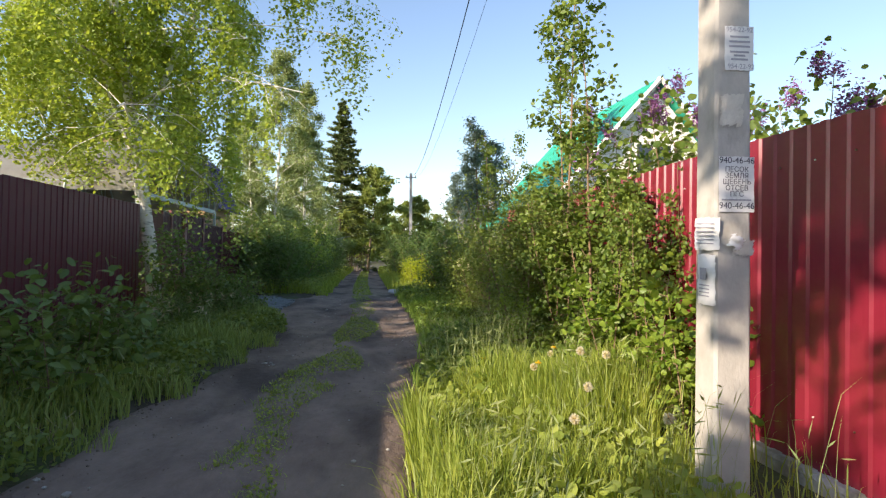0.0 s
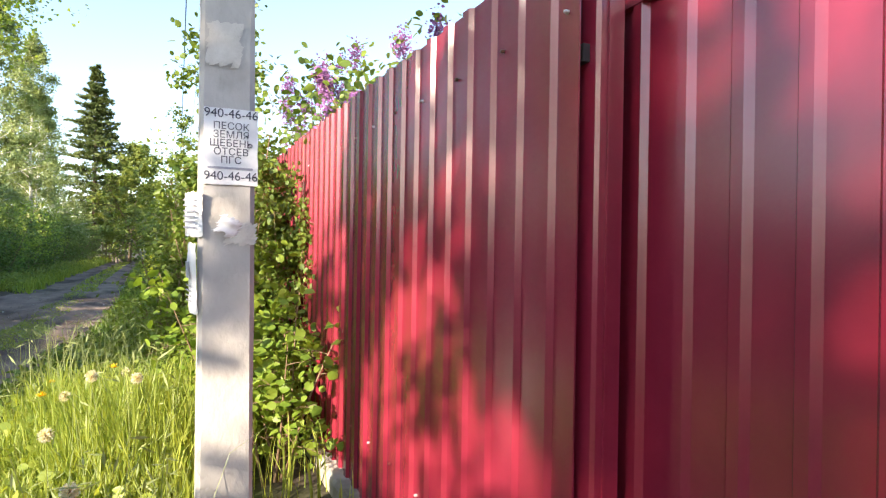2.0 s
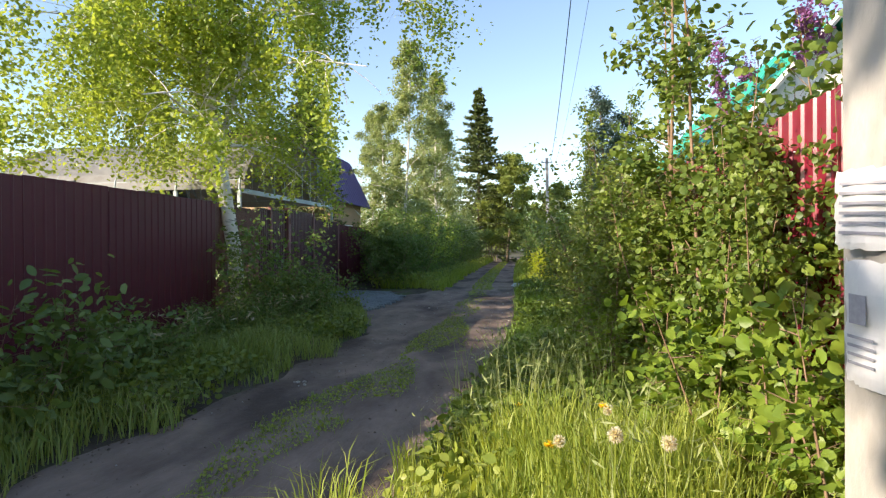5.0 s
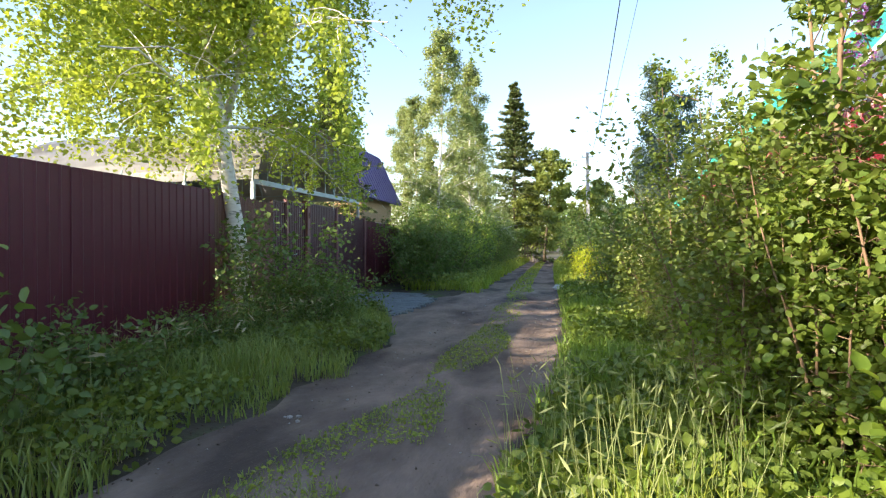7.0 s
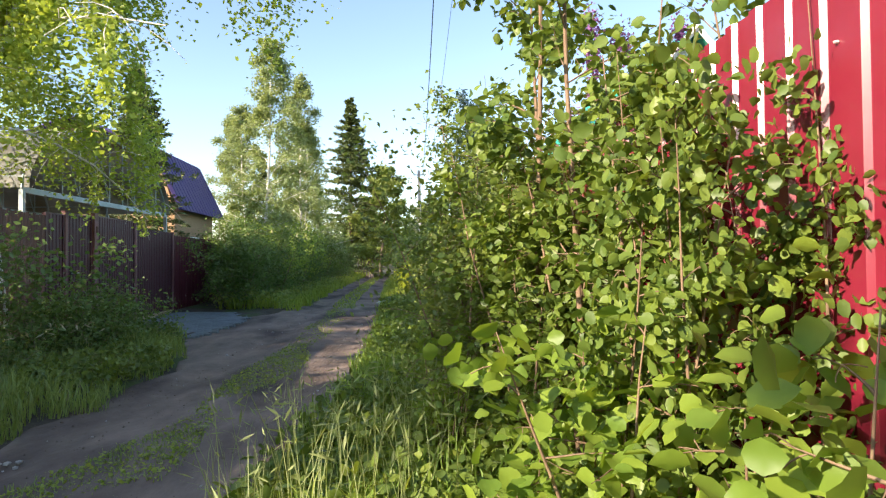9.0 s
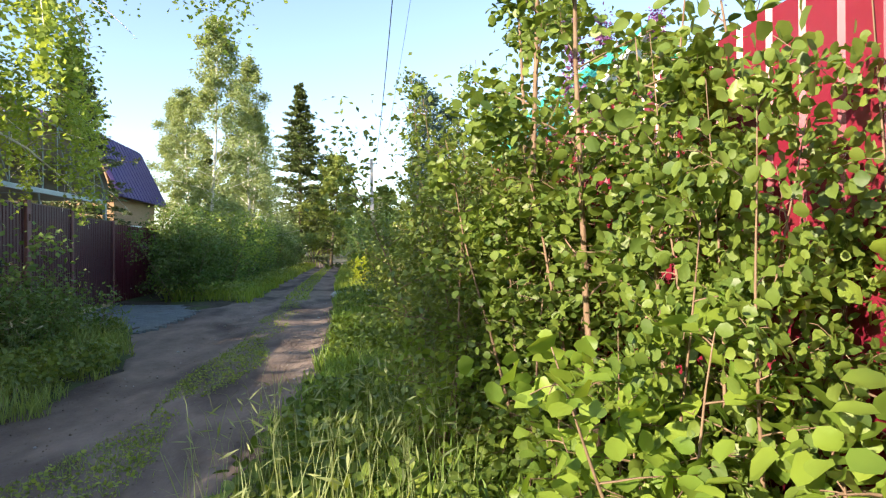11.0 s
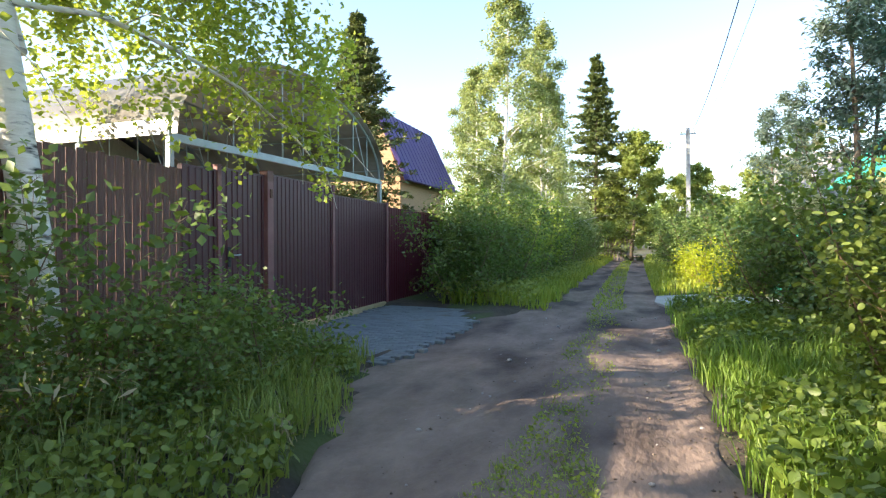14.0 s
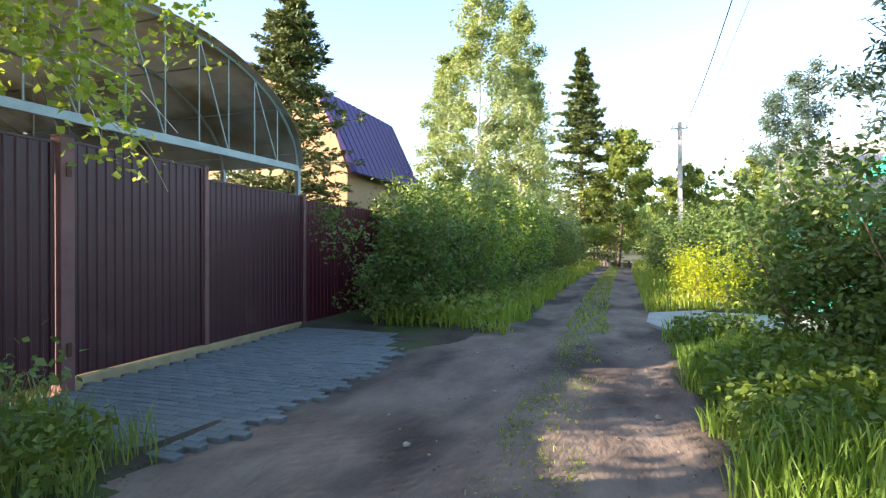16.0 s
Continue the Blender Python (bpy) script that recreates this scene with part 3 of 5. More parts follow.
def steel_panel(name, label, y0, y1, z0, z1, group=""):
    """A framed leaf of profiled steel between two of the gate's posts, facing the lane."""
    p0, p1 = (gate_at(y1), y1), (gate_at(y0), y0)
    d = Vector((p1[0] - p0[0], p1[1] - p0[1], 0))
    root = thing(name, pose(p0[0], p0[1], 0, 0, 0, math.degrees(math.atan2(d.y, d.x))), label, "gate", group)
    w = d.length
    part("sheet", sheet(w - 0.06, z1 - z0 - 0.02, 0.105, 0.012, 0.6), M_BROWN, root).location = (0.03, 0, z0 + 0.01)
    part("frame", Shape().box(0.0, -0.045, z0, 0.04, 0.016, z1).box(w - 0.04, -0.045, z0, w, 0.016, z1).box(0.04, -0.045, z0, w - 0.04, -0.006, z0 + 0.04).box(0.04, -0.045, z1 - 0.02, w - 0.04, 0.016, z1), M_BROWN, root)
    return root


steel_panel("gate_leaf", "brown profiled steel gate leaf with ochre ground rail", 14.17, 15.92, 0.10, 2.19, "gate leaves")
steel_panel("gate_leaf", "brown profiled steel gate leaf, lower than its neighbour", 16.00, 18.28, 0.08, 2.06, "gate leaves")
wicket = steel_panel("wicket_door", "narrow brown steel wicket door with a lever handle", 13.12, 13.99, 0.08, 2.16)
part("lock_plate", Shape().box(0.70, 0.016, 0.98, 0.76, 0.026, 1.22, 0.004), M_DARK, wicket)
part("handle", Shape().tube([(0.73, 0.02, 1.12), (0.73, 0.07, 1.12), (0.62, 0.075, 1.12), (0.58, 0.07, 1.125)], 0.009, 8), M_STEEL, wicket)
steel_panel("steel_panel", "brown profiled steel fence panel beside the wicket", 12.48, 13.04, 0.08, 2.12)
for y, top, wide, mat in ((13.08, 2.17, 0.035, M_POSTPINK), (14.08, 2.21, 0.065, M_POSTPINK), (15.96, 2.20, 0.035, M_POSTPINK), (18.32, 2.07, 0.035, M_POSTPINK)):
    post = thing("gate_post", pose(gate_at(y), y, 0), "square steel gate post, brown paint faded to pink", "post", "posts of the brown gate")
    part("shaft", Shape().box(-wide, -wide, -0.15, wide, wide, top, 0.006), mat, post)
    part("cap", Shape().box(-wide - 0.004, -wide - 0.004, top, wide + 0.004, wide + 0.004, top + 0.012), mat, post)
    if wide > 0.05:
        for z in (0.35, 1.92):
            part("hinge", Shape().box(wide, -0.02, z - 0.06, wide + 0.012, 0.03, z + 0.06, 0.003), M_RUST, post)
rim = Shape().box(-0.06, 0, -0.1, 0.03, 4.1, 0.085, 0.01)
solid("gate_sill", rim, M_RIM, "ochre concrete sill under the brown gate", "sill", "structure", pose(gate_at(14.1) + 0.02, 14.1, 0, 0, 0, math.degrees(math.atan2(0.35, 5.0))))

# ---- the arched carport behind the gate ----


def carport():
    root = thing("carport", pose(-5.35, 18.65, 0), "arched steel carport with weathered yellowish polycarbonate sheets", "carport")
    span, spring, rise, depth = 5.6, 2.55, 1.45, 6.0

    def arch(a, x, lower=0.0):
        y = -span / 2 + span / 2 * math.cos(a)
        return (x, y, spring + (rise - lower) * math.sin(a))
    for k in range(5):
        x = -depth * k / 4
        rib = Shape().tube([arch(math.pi * i / 20, x) for i in range(21)], 0.026, 6)
        part("rib", rib, M_STEEL, root)
        if k in (0, 2, 4):
            part("tie_beam", Shape().box(x - 0.03, -span, spring - 0.05, x + 0.03, 0.0, spring + 0.05, 0.006), M_STEEL, root)
            for i in range(1, 10):
                y = -span * i / 10
                c = math.acos(max(-1, min(1, (y + span / 2) / (span / 2))))
                part("truss_bar", Shape().tube([(x, y, spring), arch(c, x)], 0.012, 5), M_STEEL, root)
                c2 = math.acos(max(-1, min(1, (y - span / 20 * 2 + span / 2) / (span / 2)))) if i < 9 else c
                if i % 2:
                    part("truss_bar", Shape().tube([(x, y, spring), arch(c2, x)], 0.012, 5), M_STEEL, root)
        for y in (-span, 0.0):
            part("column", Shape().box(x - 0.035, y - 0.035, -0.1, x + 0.035, y + 0.035, spring), M_STEEL, root)
    for i in range(1, 20, 3):
        a, b = arch(math.pi * i / 20, 0.05), arch(math.pi * i / 20, -depth - 0.05)
        part("purlin", Shape().tube([a, b], 0.014, 5), M_STEEL, root)
    for k in range(4):
        skin = Shape()
        x0, x1 = -depth * k / 4 + (0.12 if k == 0 else -0.004), -depth * (k + 1) / 4 + 0.004
        ring = [arch(math.pi * i / 24, 0) for i in range(25)]
        vs = [(x, y, z + 0.034 + t) for x in (x0, x1) for t in (0, 0.008) for _, y, z in ring]
        n = 25
        fs = []
        for i in range(n - 1):
            fs += [(i, i + 1, 2 * n + i + 1, 2 * n + i), (n + i, 3 * n + i, 3 * n + i + 1, n + i + 1), (i, n + i, n + i + 1, i + 1), (2 * n + i, 2 * n + i + 1, 3 * n + i + 1, 3 * n + i)]
        skin.add(vs, fs)
        part("roof_sheet", skin, M_POLY, root)
    back = Shape()
    ring = [arch(math.pi * i / 24, 0) for i in range(25)]
    back.add([(-depth - 0.03, y, z) for _, y, z in ring] + [(-depth - 0.038, y, z) for _, y, z in ring],
             [tuple(range(25)), tuple(range(49, 24, -1))] + [(i, 25 + i, 26 + i, i + 1) for i in range(24)])
    part("end_sheet", back, M_POLY, root)
    # wall added across the far end to keep the space under the roof dark
    part("end_wall", Shape().box(-depth - 0.06, -span, 0.0, -depth - 0.04, 0.0, spring + 0.02), M_WOODGREY, root)
    return root


carport()

# ---- the concrete pole, its notices, and the lines ----


def letters(text, size, parent, mat, m, name="lettering"):
    """Flat lettering as a mesh, centred."""
    c = bpy.data.curves.new("lettering", "FONT")
    c.body, c.size, c.align_x, c.align_y, c.extrude = text, size, "CENTER", "CENTER", 0.0004
    tmp = bpy.data.objects.new("lettering", c)
    scene.collection.objects.link(tmp)
    me = bpy.data.meshes.new_from_object(tmp.evaluated_get(bpy.context.evaluated_depsgraph_get()))
    bpy.data.objects.remove(tmp)
    ob = part(name, me, mat, parent)
    ob.matrix_basis = m
    return ob


def torn_sheet(w, h, curl, jag, thick=0.0012):
    """A sheet of paper with a torn outline, standing off its support by curl, in x and z, facing -y."""
    n, k = 9, 12
    s = Shape()
    vs = []
    for t in (0, thick):
        for j in range(k + 1):
            for i in range(n + 1):
                u, v = i / n, j / k
                edge = jag * (rng.uniform(-1, 1) if i in (0, n) or j in (0, k) else 0)
                vs.append(((u - 0.5) * w + edge, -curl * math.sin(u * 3.1) * (0.3 + 0.7 * math.sin(v * 5 + 1) ** 2) - t, (v - 0.5) * h + edge))
    m = (n + 1) * (k + 1)
    fs = []
    for j in range(k):
        for i in range(n):
            a = j * (n + 1) + i
            fs += [(a, a + n + 1, a + n + 2, a + 1), (m + a, m + a + 1, m + a + n + 2, m + a + n + 1)]
    return s.add(vs, fs)


def concrete_pole(x, y, height, label, base=0.10, top=0.075, turn=0.0):
    root = thing("utility_pole", pose(x, y, 0, 0.15, -0.5, turn), label, "utility pole")
    s = Shape()
    rows = 26
    vs, fs = [], []
    for k in range(rows + 1):
        z = -0.3 + (height + 0.3) * k / rows
        r = base + (top - base) * k / rows
        c = r * 0.16
        for px, py in ((-r + c, -r), (r - c, -r), (r, -r + c), (r, r - c), (r - c, r), (-r + c, r), (-r, r - c), (-r, -r + c)):
            j = 0.0022
            vs.append((px + rng.uniform(-j, j), py + rng.uniform(-j, j), z))
    for k in range(rows):
        for i in range(8):
            fs.append((k * 8 + i, k * 8 + (i + 1) % 8, k * 8 + 8 + (i + 1) % 8, k * 8 + 8 + i))
    fs += [tuple(range(7, -1, -1)), tuple(range(rows * 8, rows * 8 + 8))]
    part("shaft", s.add(vs, fs), M_CONCRETE, root)
    arm = Shape().box(-0.35, -0.03, height - 0.30, 0.35, 0.03, height - 0.24, 0.005)
    part("crossarm", arm, M_STEEL, root)
    for px in (-0.3, 0.3):
        part("insulator", Shape().tube([(px, 0, height - 0.24), (px, 0, height - 0.19), (px, 0, height - 0.15), (px, 0, height - 0.11)], [0.02, 0.045, 0.03, 0.015], 10), M_WHITEWALL, root, smooth=True)
    return root


pole = concrete_pole(1.735, 2.825, 8.2, "weathered square concrete utility pole with torn paper notices")
concrete_pole(1.6, 38.0, 6.75, "slim pale concrete utility pole down the lane", 0.11, 0.09)

notice = thing("paper_notice", pose(1.732, 2.7205, 1.648, 0.15, -0.5, 0), "white printed notice for sand and gravel, glued to the pole", "notice")
part("sheet", torn_sheet(0.185, 0.275, 0.0015, 0.0018), M_PAPER, notice)
face = pose(0, -0.0036, 0, 90, 0, 0)
for text, size, z in (("940-46-46", 0.045, 0.118), ("ПЕСОК", 0.036, 0.073), ("ЗЕМЛЯ", 0.036, 0.042), ("ЩЕБЕНЬ", 0.036, 0.011), ("ОТСЕВ", 0.036, -0.020), ("ПГС", 0.036, -0.050), ("940-46-46", 0.045, -0.108)):
    letters(text, size, notice, M_INK, pose(0, 0, z) @ face)
part("small_print", Shape().box(-0.08, -0.0042, -0.082, 0.075, -0.0036, -0.074), M_INKPALE, notice)
upper = thing("paper_notice", pose(1.74, 2.7225, 2.33, 0.15, -0.5, 0), "weathered grey printed notice glued high on the pole", "notice")
part("sheet", torn_sheet(0.15, 0.22, 0.0015, 0.003), M_PAPER, upper)
letters("954-22-92", 0.034, upper, M_INKPALE, pose(0, 0, 0.092) @ face)
letters("954-22-92", 0.034, upper, M_INKPALE, pose(0.008, 0, -0.092) @ face)
for k, z in enumerate((0.058, 0.034, 0.010, -0.018, -0.036, -0.055)):
    wide = (0.05, 0.055, 0.055, 0.05, 0.03, 0.045)[k]
    part("small_print", Shape().box(-wide, -0.0042, z - 0.006, wide, -0.0036, z + 0.004), M_INKPALE, upper)
# remains of older notices
for x, z, w2, h2 in ((1.755, 2.02, 0.11, 0.15), (1.82, 1.33, 0.10, 0.07)):
    rest = thing("paper_remains", pose(x - 0.05, 2.7215, z, 0, 0, 0), "pale glue and paper remains on the pole", "notice")
    part("sheet", torn_sheet(w2, h2, 0.0015, 0.012), M_GLUE, rest)
flap = thing("paper_flap", pose(1.725, 2.712, 1.36, 8, 24, 6), "torn curled paper flap hanging from the pole", "notice")
part("sheet", torn_sheet(0.07, 0.06, 0.012, 0.012), M_PAPER, flap)
for z, w2, h2, tilt, rx in ((1.40, 0.14, 0.16, 6, 2), (1.17, 0.12, 0.25, -5, 3)):
    leaflet = thing("paper_leaflet", pose(1.612, 2.775, z, rx, 3, -74 + tilt), "creased printed leaflet hanging loose on the pole", "notice")
    part("sheet", torn_sheet(w2, h2, 0.014, 0.006), M_PAPER, leaflet)
    if h2 > 0.2:
        part("picture", Shape().box(-0.03, -0.0165, 0.0, 0.015, -0.0155, 0.06), M_INKPALE, leaflet)
        for k in range(4):
            part("small_print", Shape().box(-0.035, -0.0165, -0.03 - 0.018 * k, 0.035, -0.0155, -0.024 - 0.018 * k), M_INKPALE, leaflet)
    else:
        for k in range(6):
            part("small_print", Shape().box(-0.05, -0.0165, 0.05 - 0.02 * k, 0.05, -0.0155, 0.056 - 0.02 * k), M_INKPALE, leaflet)


def cable(a, b, sag, r, label):
    a, b = Vector(a), Vector(b)
    pts = []
    for k in range(41):
        u = k / 40
        pts.append(a.lerp(b, u) - Vector((0, 0, 4 * sag * u * (1 - u))))
    solid("power_line", Shape().tube(pts, r, 5), M_CABLE, label, "cable")


cable((1.66, 2.83, 8.19), (1.75, 38.0, 6.64), 1.2, 0.012, "twisted black power line strung above the lane")
cable((2.08, 2.83, 8.09), (2.1, 38.0, 6.64), 1.0, 0.005, "thin dark wire strung above the lane")
cable((1.735, 2.83, 8.19), (1.60, -30.0, 8.0), 0.5, 0.012, "twisted black power line running back along the lane")
cable((1.48, 2.83, 7.9), (-9.5, 16.0, 4.6), 0.35, 0.005, "thin service wire to the house behind the fence")

# ---- houses ----


def gable_house(name, loc, turn, label, wx, wy, wall_h, ridge, m_wall, m_roof, over=0.35, windows=(), mansard=0.0, ribs=0.0, m_trim=None):
    """A house with its ridge along local y: walls, two roof slopes (broken when mansard), windows in the gable that faces -y and the side that faces -x."""
    root = thing(name, pose(*loc, 0, 0, turn), label, "house")
    x, y = wx / 2, wy / 2
    if mansard:
        prof = [(-x - over, wall_h - 0.2), (-x * 0.8, wall_h + (ridge - wall_h) * mansard), (0, ridge), (x * 0.8, wall_h + (ridge - wall_h) * mansard), (x + over, wall_h - 0.2)]
    else:
        prof = [(-x - over, wall_h - over * (ridge - wall_h) / x), (0, ridge), (x + over, wall_h - over * (ridge - wall_h) / x)]
    top = [(px, pz - 0.12) for px, pz in prof[1:-1]]
    ring = [(-x, 0), (x, 0), (x, wall_h - 0.1)] + top[::-1] + [(-x, wall_h - 0.1)]
    n = len(ring)
    s = Shape().add([(px, -y, pz) for px, pz in ring] + [(px, y, pz) for px, pz in ring],
                    [tuple(range(n)), tuple(range(2 * n - 1, n - 1, -1))] + [(k, n + k, n + (k + 1) % n, (k + 1) % n) for k in range(n)])
    part("wall", s, m_wall, root)
    for (xa, za), (xb, zb) in zip(prof, prof[1:]):
        d = Vector((xb - xa, 0, zb - za))
        nrm = Vector((-d.z, 0, d.x)).normalized() * 0.06
        q = Shape().add([(xa, -y - over, za), (xb, -y - over, zb), (xb, y + over, zb), (xa, y + over, za)] +
                        [(xa + nrm.x, -y - over, za + nrm.z), (xb + nrm.x, -y - over, zb + nrm.z), (xb + nrm.x, y + over, zb + nrm.z), (xa + nrm.x, y + over, za + nrm.z)],
                        [(0, 3, 2, 1), (4, 5, 6, 7), (0, 1, 5, 4), (1, 2, 6, 5), (2, 3, 7, 6), (3, 0, 4, 7)])
        roof = part("roof_slope", q, m_roof, root)
        if ribs:
            r = Shape()
            k = -y - over + 0.1
            while k < y + over:
                r.tube([(xa + nrm.x, k, za + nrm.z), (xb + nrm.x, k, zb + nrm.z)], 0.018, 4)
                k += ribs
            part("seams", r, m_roof, roof)
        b = Shape().tube([(xa, -y - over, za + 0.02), (xb, -y - over, zb + 0.02)], 0.07, 4)
        part("bargeboard", b, m_trim or M_WHITEWALL, root)
    for wx0, wz0, ww, wh, where in windows:
        if where == "gable":
            m = pose(wx0, -y, wz0)
        elif where == "left":
            m = pose(-x, wx0, wz0, 0, 0, -90)
        else:
            m = pose(x, wx0, wz0, 0, 0, 90)
        win = part("window", Shape().box(-ww / 2 - 0.06, -0.05, -0.06, ww / 2 + 0.06, 0.02, 0).box(-ww / 2 - 0.06, -0.05, wh, ww / 2 + 0.06, 0.02, wh + 0.06).box(-ww / 2 - 0.06, -0.05, 0, -ww / 2, 0.02, wh).box(ww / 2, -0.05, 0, ww / 2 + 0.06, 0.02, wh).box(-0.03, -0.045, 0, 0.03, 0.02, wh), M_WHITEWALL, root)
        win.matrix_basis = m
        part("pane", Shape().box(-ww / 2, -0.02, 0, ww / 2, -0.012, wh), M_WINDOW, win)
    return root


gable_house("summer_house", (-10.5, 25.6, 0), 2, "summer house with a broken purple metal roof and ochre walls", 6.6, 4.2, 3.3, 6.3, M_TAN, M_PURPLE, m_trim=M_PURPLE, windows=((0, 3.2, 0.9, 1.0, "gable"), (0, 1.0, 1.0, 1.2, "right")), mansard=0.65, ribs=0.35)
gable_house("grey_house", (-13.5, 15.5, 0), 84, "low house with a blue-grey metal roof behind the plum fence", 7.0, 8.0, 2.0, 3.75, M_WOODGREY, M_BLUEROOF, m_trim=M_WOODGREY, windows=((0, 1.0, 1.1, 1.2, "left"), (2.5, 1.0, 1.1, 1.2, "left")), ribs=0.5)
gable_house("green_roofed_house", (7.0, 18.2, 0), 3, "white house with a steep green metal roof and white gable", 6.0, 6.4, 2.7, 6.1, M_WHITEWALL, M_GREEN, windows=((0, 3.2, 1.0, 1.2, "gable"), (-1.6, 1.0, 1.0, 1.3, "gable"), (0, 1.0, 1.0, 1.2, "left")), ribs=0.4)
gable_house("grey_roofed_house", (7.6, 3.4, 0), 78, "white house with a pale grey corrugated roof behind the gate", 4.6, 5.0, 2.3, 4.3, M_WHITEWALL, M_SLATE, windows=((0, 1.0, 1.0, 1.2, "gable"),), ribs=0.18)
gable_house("shed", (7.0, 30.5, 0), 80, "wooden shed with an old grey corrugated roof", 4.5, 5.5, 2.6, 4.3, M_WOODGREY, M_SLATE, windows=((0, 1.1, 0.8, 0.8, "left"),), ribs=0.16)

# green sheeting and a brown board fence across the lane from the gate
sheet_fence("green_fence", "green corrugated sheet fence behind the shrubs", (3.3, 17.3), (2.05, 31.0), 0.05, 1.75, 1.75, M_GREENNET, pitch=0.2, flat=0.5, rise=0.03)
sheet_fence("brown_fence", "brown profiled steel fence behind the flowering shrub", (2.45, 11.5), (3.2, 17.2), 0.08, 1.95, 1.85, M_PLUM, pitch=0.13, flat=0.7)

# pickets at the far end of the lane
pickets = thing("picket_fence", pose(-3.4, 50.5, 0, 0, 0, 12), "weathered grey picket fence at the end of the lane", "fence")
for k in range(9):
    hgt = 1.5 + 0.15 * math.sin(k * 2.1)
    part("picket", Shape().box(k * 0.22, -0.02, -0.1, k * 0.22 + 0.11, 0.02, hgt, 0.01), M_WOODGREY, pickets)
for z in (0.4, 1.1):
    part("rail", Shape().box(0, 0.021, z, 1.95, 0.05, z + 0.07), M_WOODGREY, pickets)

# ---- trees ----
birch = tree("birch", (-3.98, 10.62, 0), "tall birch with white bark and hanging light green leaves", "tree",
             [((0, 0, -0.1), (-0.13, 0.0, 1), 11.5, 0.135), ((-0.35, 0.02, 2.7), (-0.38, 0.1, 0.9), 3.6, 0.045), ((-0.40, 0.02, 3.1), (0.34, 0.0, 1), 7.4, 0.06)], 24, 3.2, 0.5, 104000, 0.068,
             M_BIRCH, M_LEAF_BIRCH, low=0.215, droop=0.95, scatter=0.075, hang=1.1, width=0.8, shape=lambda u: 1.08 - 0.6 * u, twig_n=11, clump=1.5, clear=2.1)
# the young shoots at its foot
sprout = tree("birch_shoots", (-3.7, 10.3, 0), "leafy young shoots round the foot of the birch", "shrub",
              [((rng.uniform(-0.2, 0.4), rng.uniform(-0.5, 0.5), 0), (rng.normal(0, 0.25), rng.normal(0, 0.25), 1), 1.7, 0.012) for _ in range(6)], 9, 0.7, 0.4, 2200, 0.07,
              M_STEM, M_LEAF_DEEP, low=0.2, droop=0.5, width=0.7, twig_n=4)
slim = tree("young_birch", (-5.9, 31.0, 0), "slender young birch with pale airy foliage", "tree",
            [((0, 0, -0.1), (0.02, 0, 1), 12.2, 0.10)], 54, 3.0, 0.65, 21000, 0.13, M_BIRCH, M_LEAF_PALE, low=0.10, droop=0.5, scatter=0.13, hang=0.2, shape=lambda u: 1.0 - 0.84 * u, twig_n=6, clump=1.2)
again(slim, -4.6, 33.2, 0, 130, 0.92)
again(slim, -7.6, 34.0, 0, 220, 0.8)
again(slim, -6.4, 42.0, 0, 70, 0.85)
again(slim, -5.6, 39.0, 0, 20, 0.8)
again(slim, -10.5, 41.0, 0, 290, 0.9)
maple = tree("maple", (-1.5, 49.0, 0), "round young maple in fresh green leaf over the lane", "tree",
             [((0, 0, -0.1), (0.02, 0, 1), 9.0, 0.13)], 34, 3.3, 0.5, 24000, 0.17, M_BARK, M_LEAF_MAPLE, low=0.10, droop=0.3, scatter=0.16, width=0.9, shape=lambda u: 1.0 - 0.7 * u, clump=1.0)
again(maple, 3.6, 52.0, 0, 80, 0.75)
again(maple, 6.0, 44.0, 0, 160, 0.65)
again(maple, -9.0, 52.0, 0, 210, 0.8)
again(maple, 9.5, 60.0, 0, 260, 0.8)
again(maple, 1.5, 66.0, 0, 300, 0.85)
again(maple, -4.0, 68.0, 0, 33, 0.95)


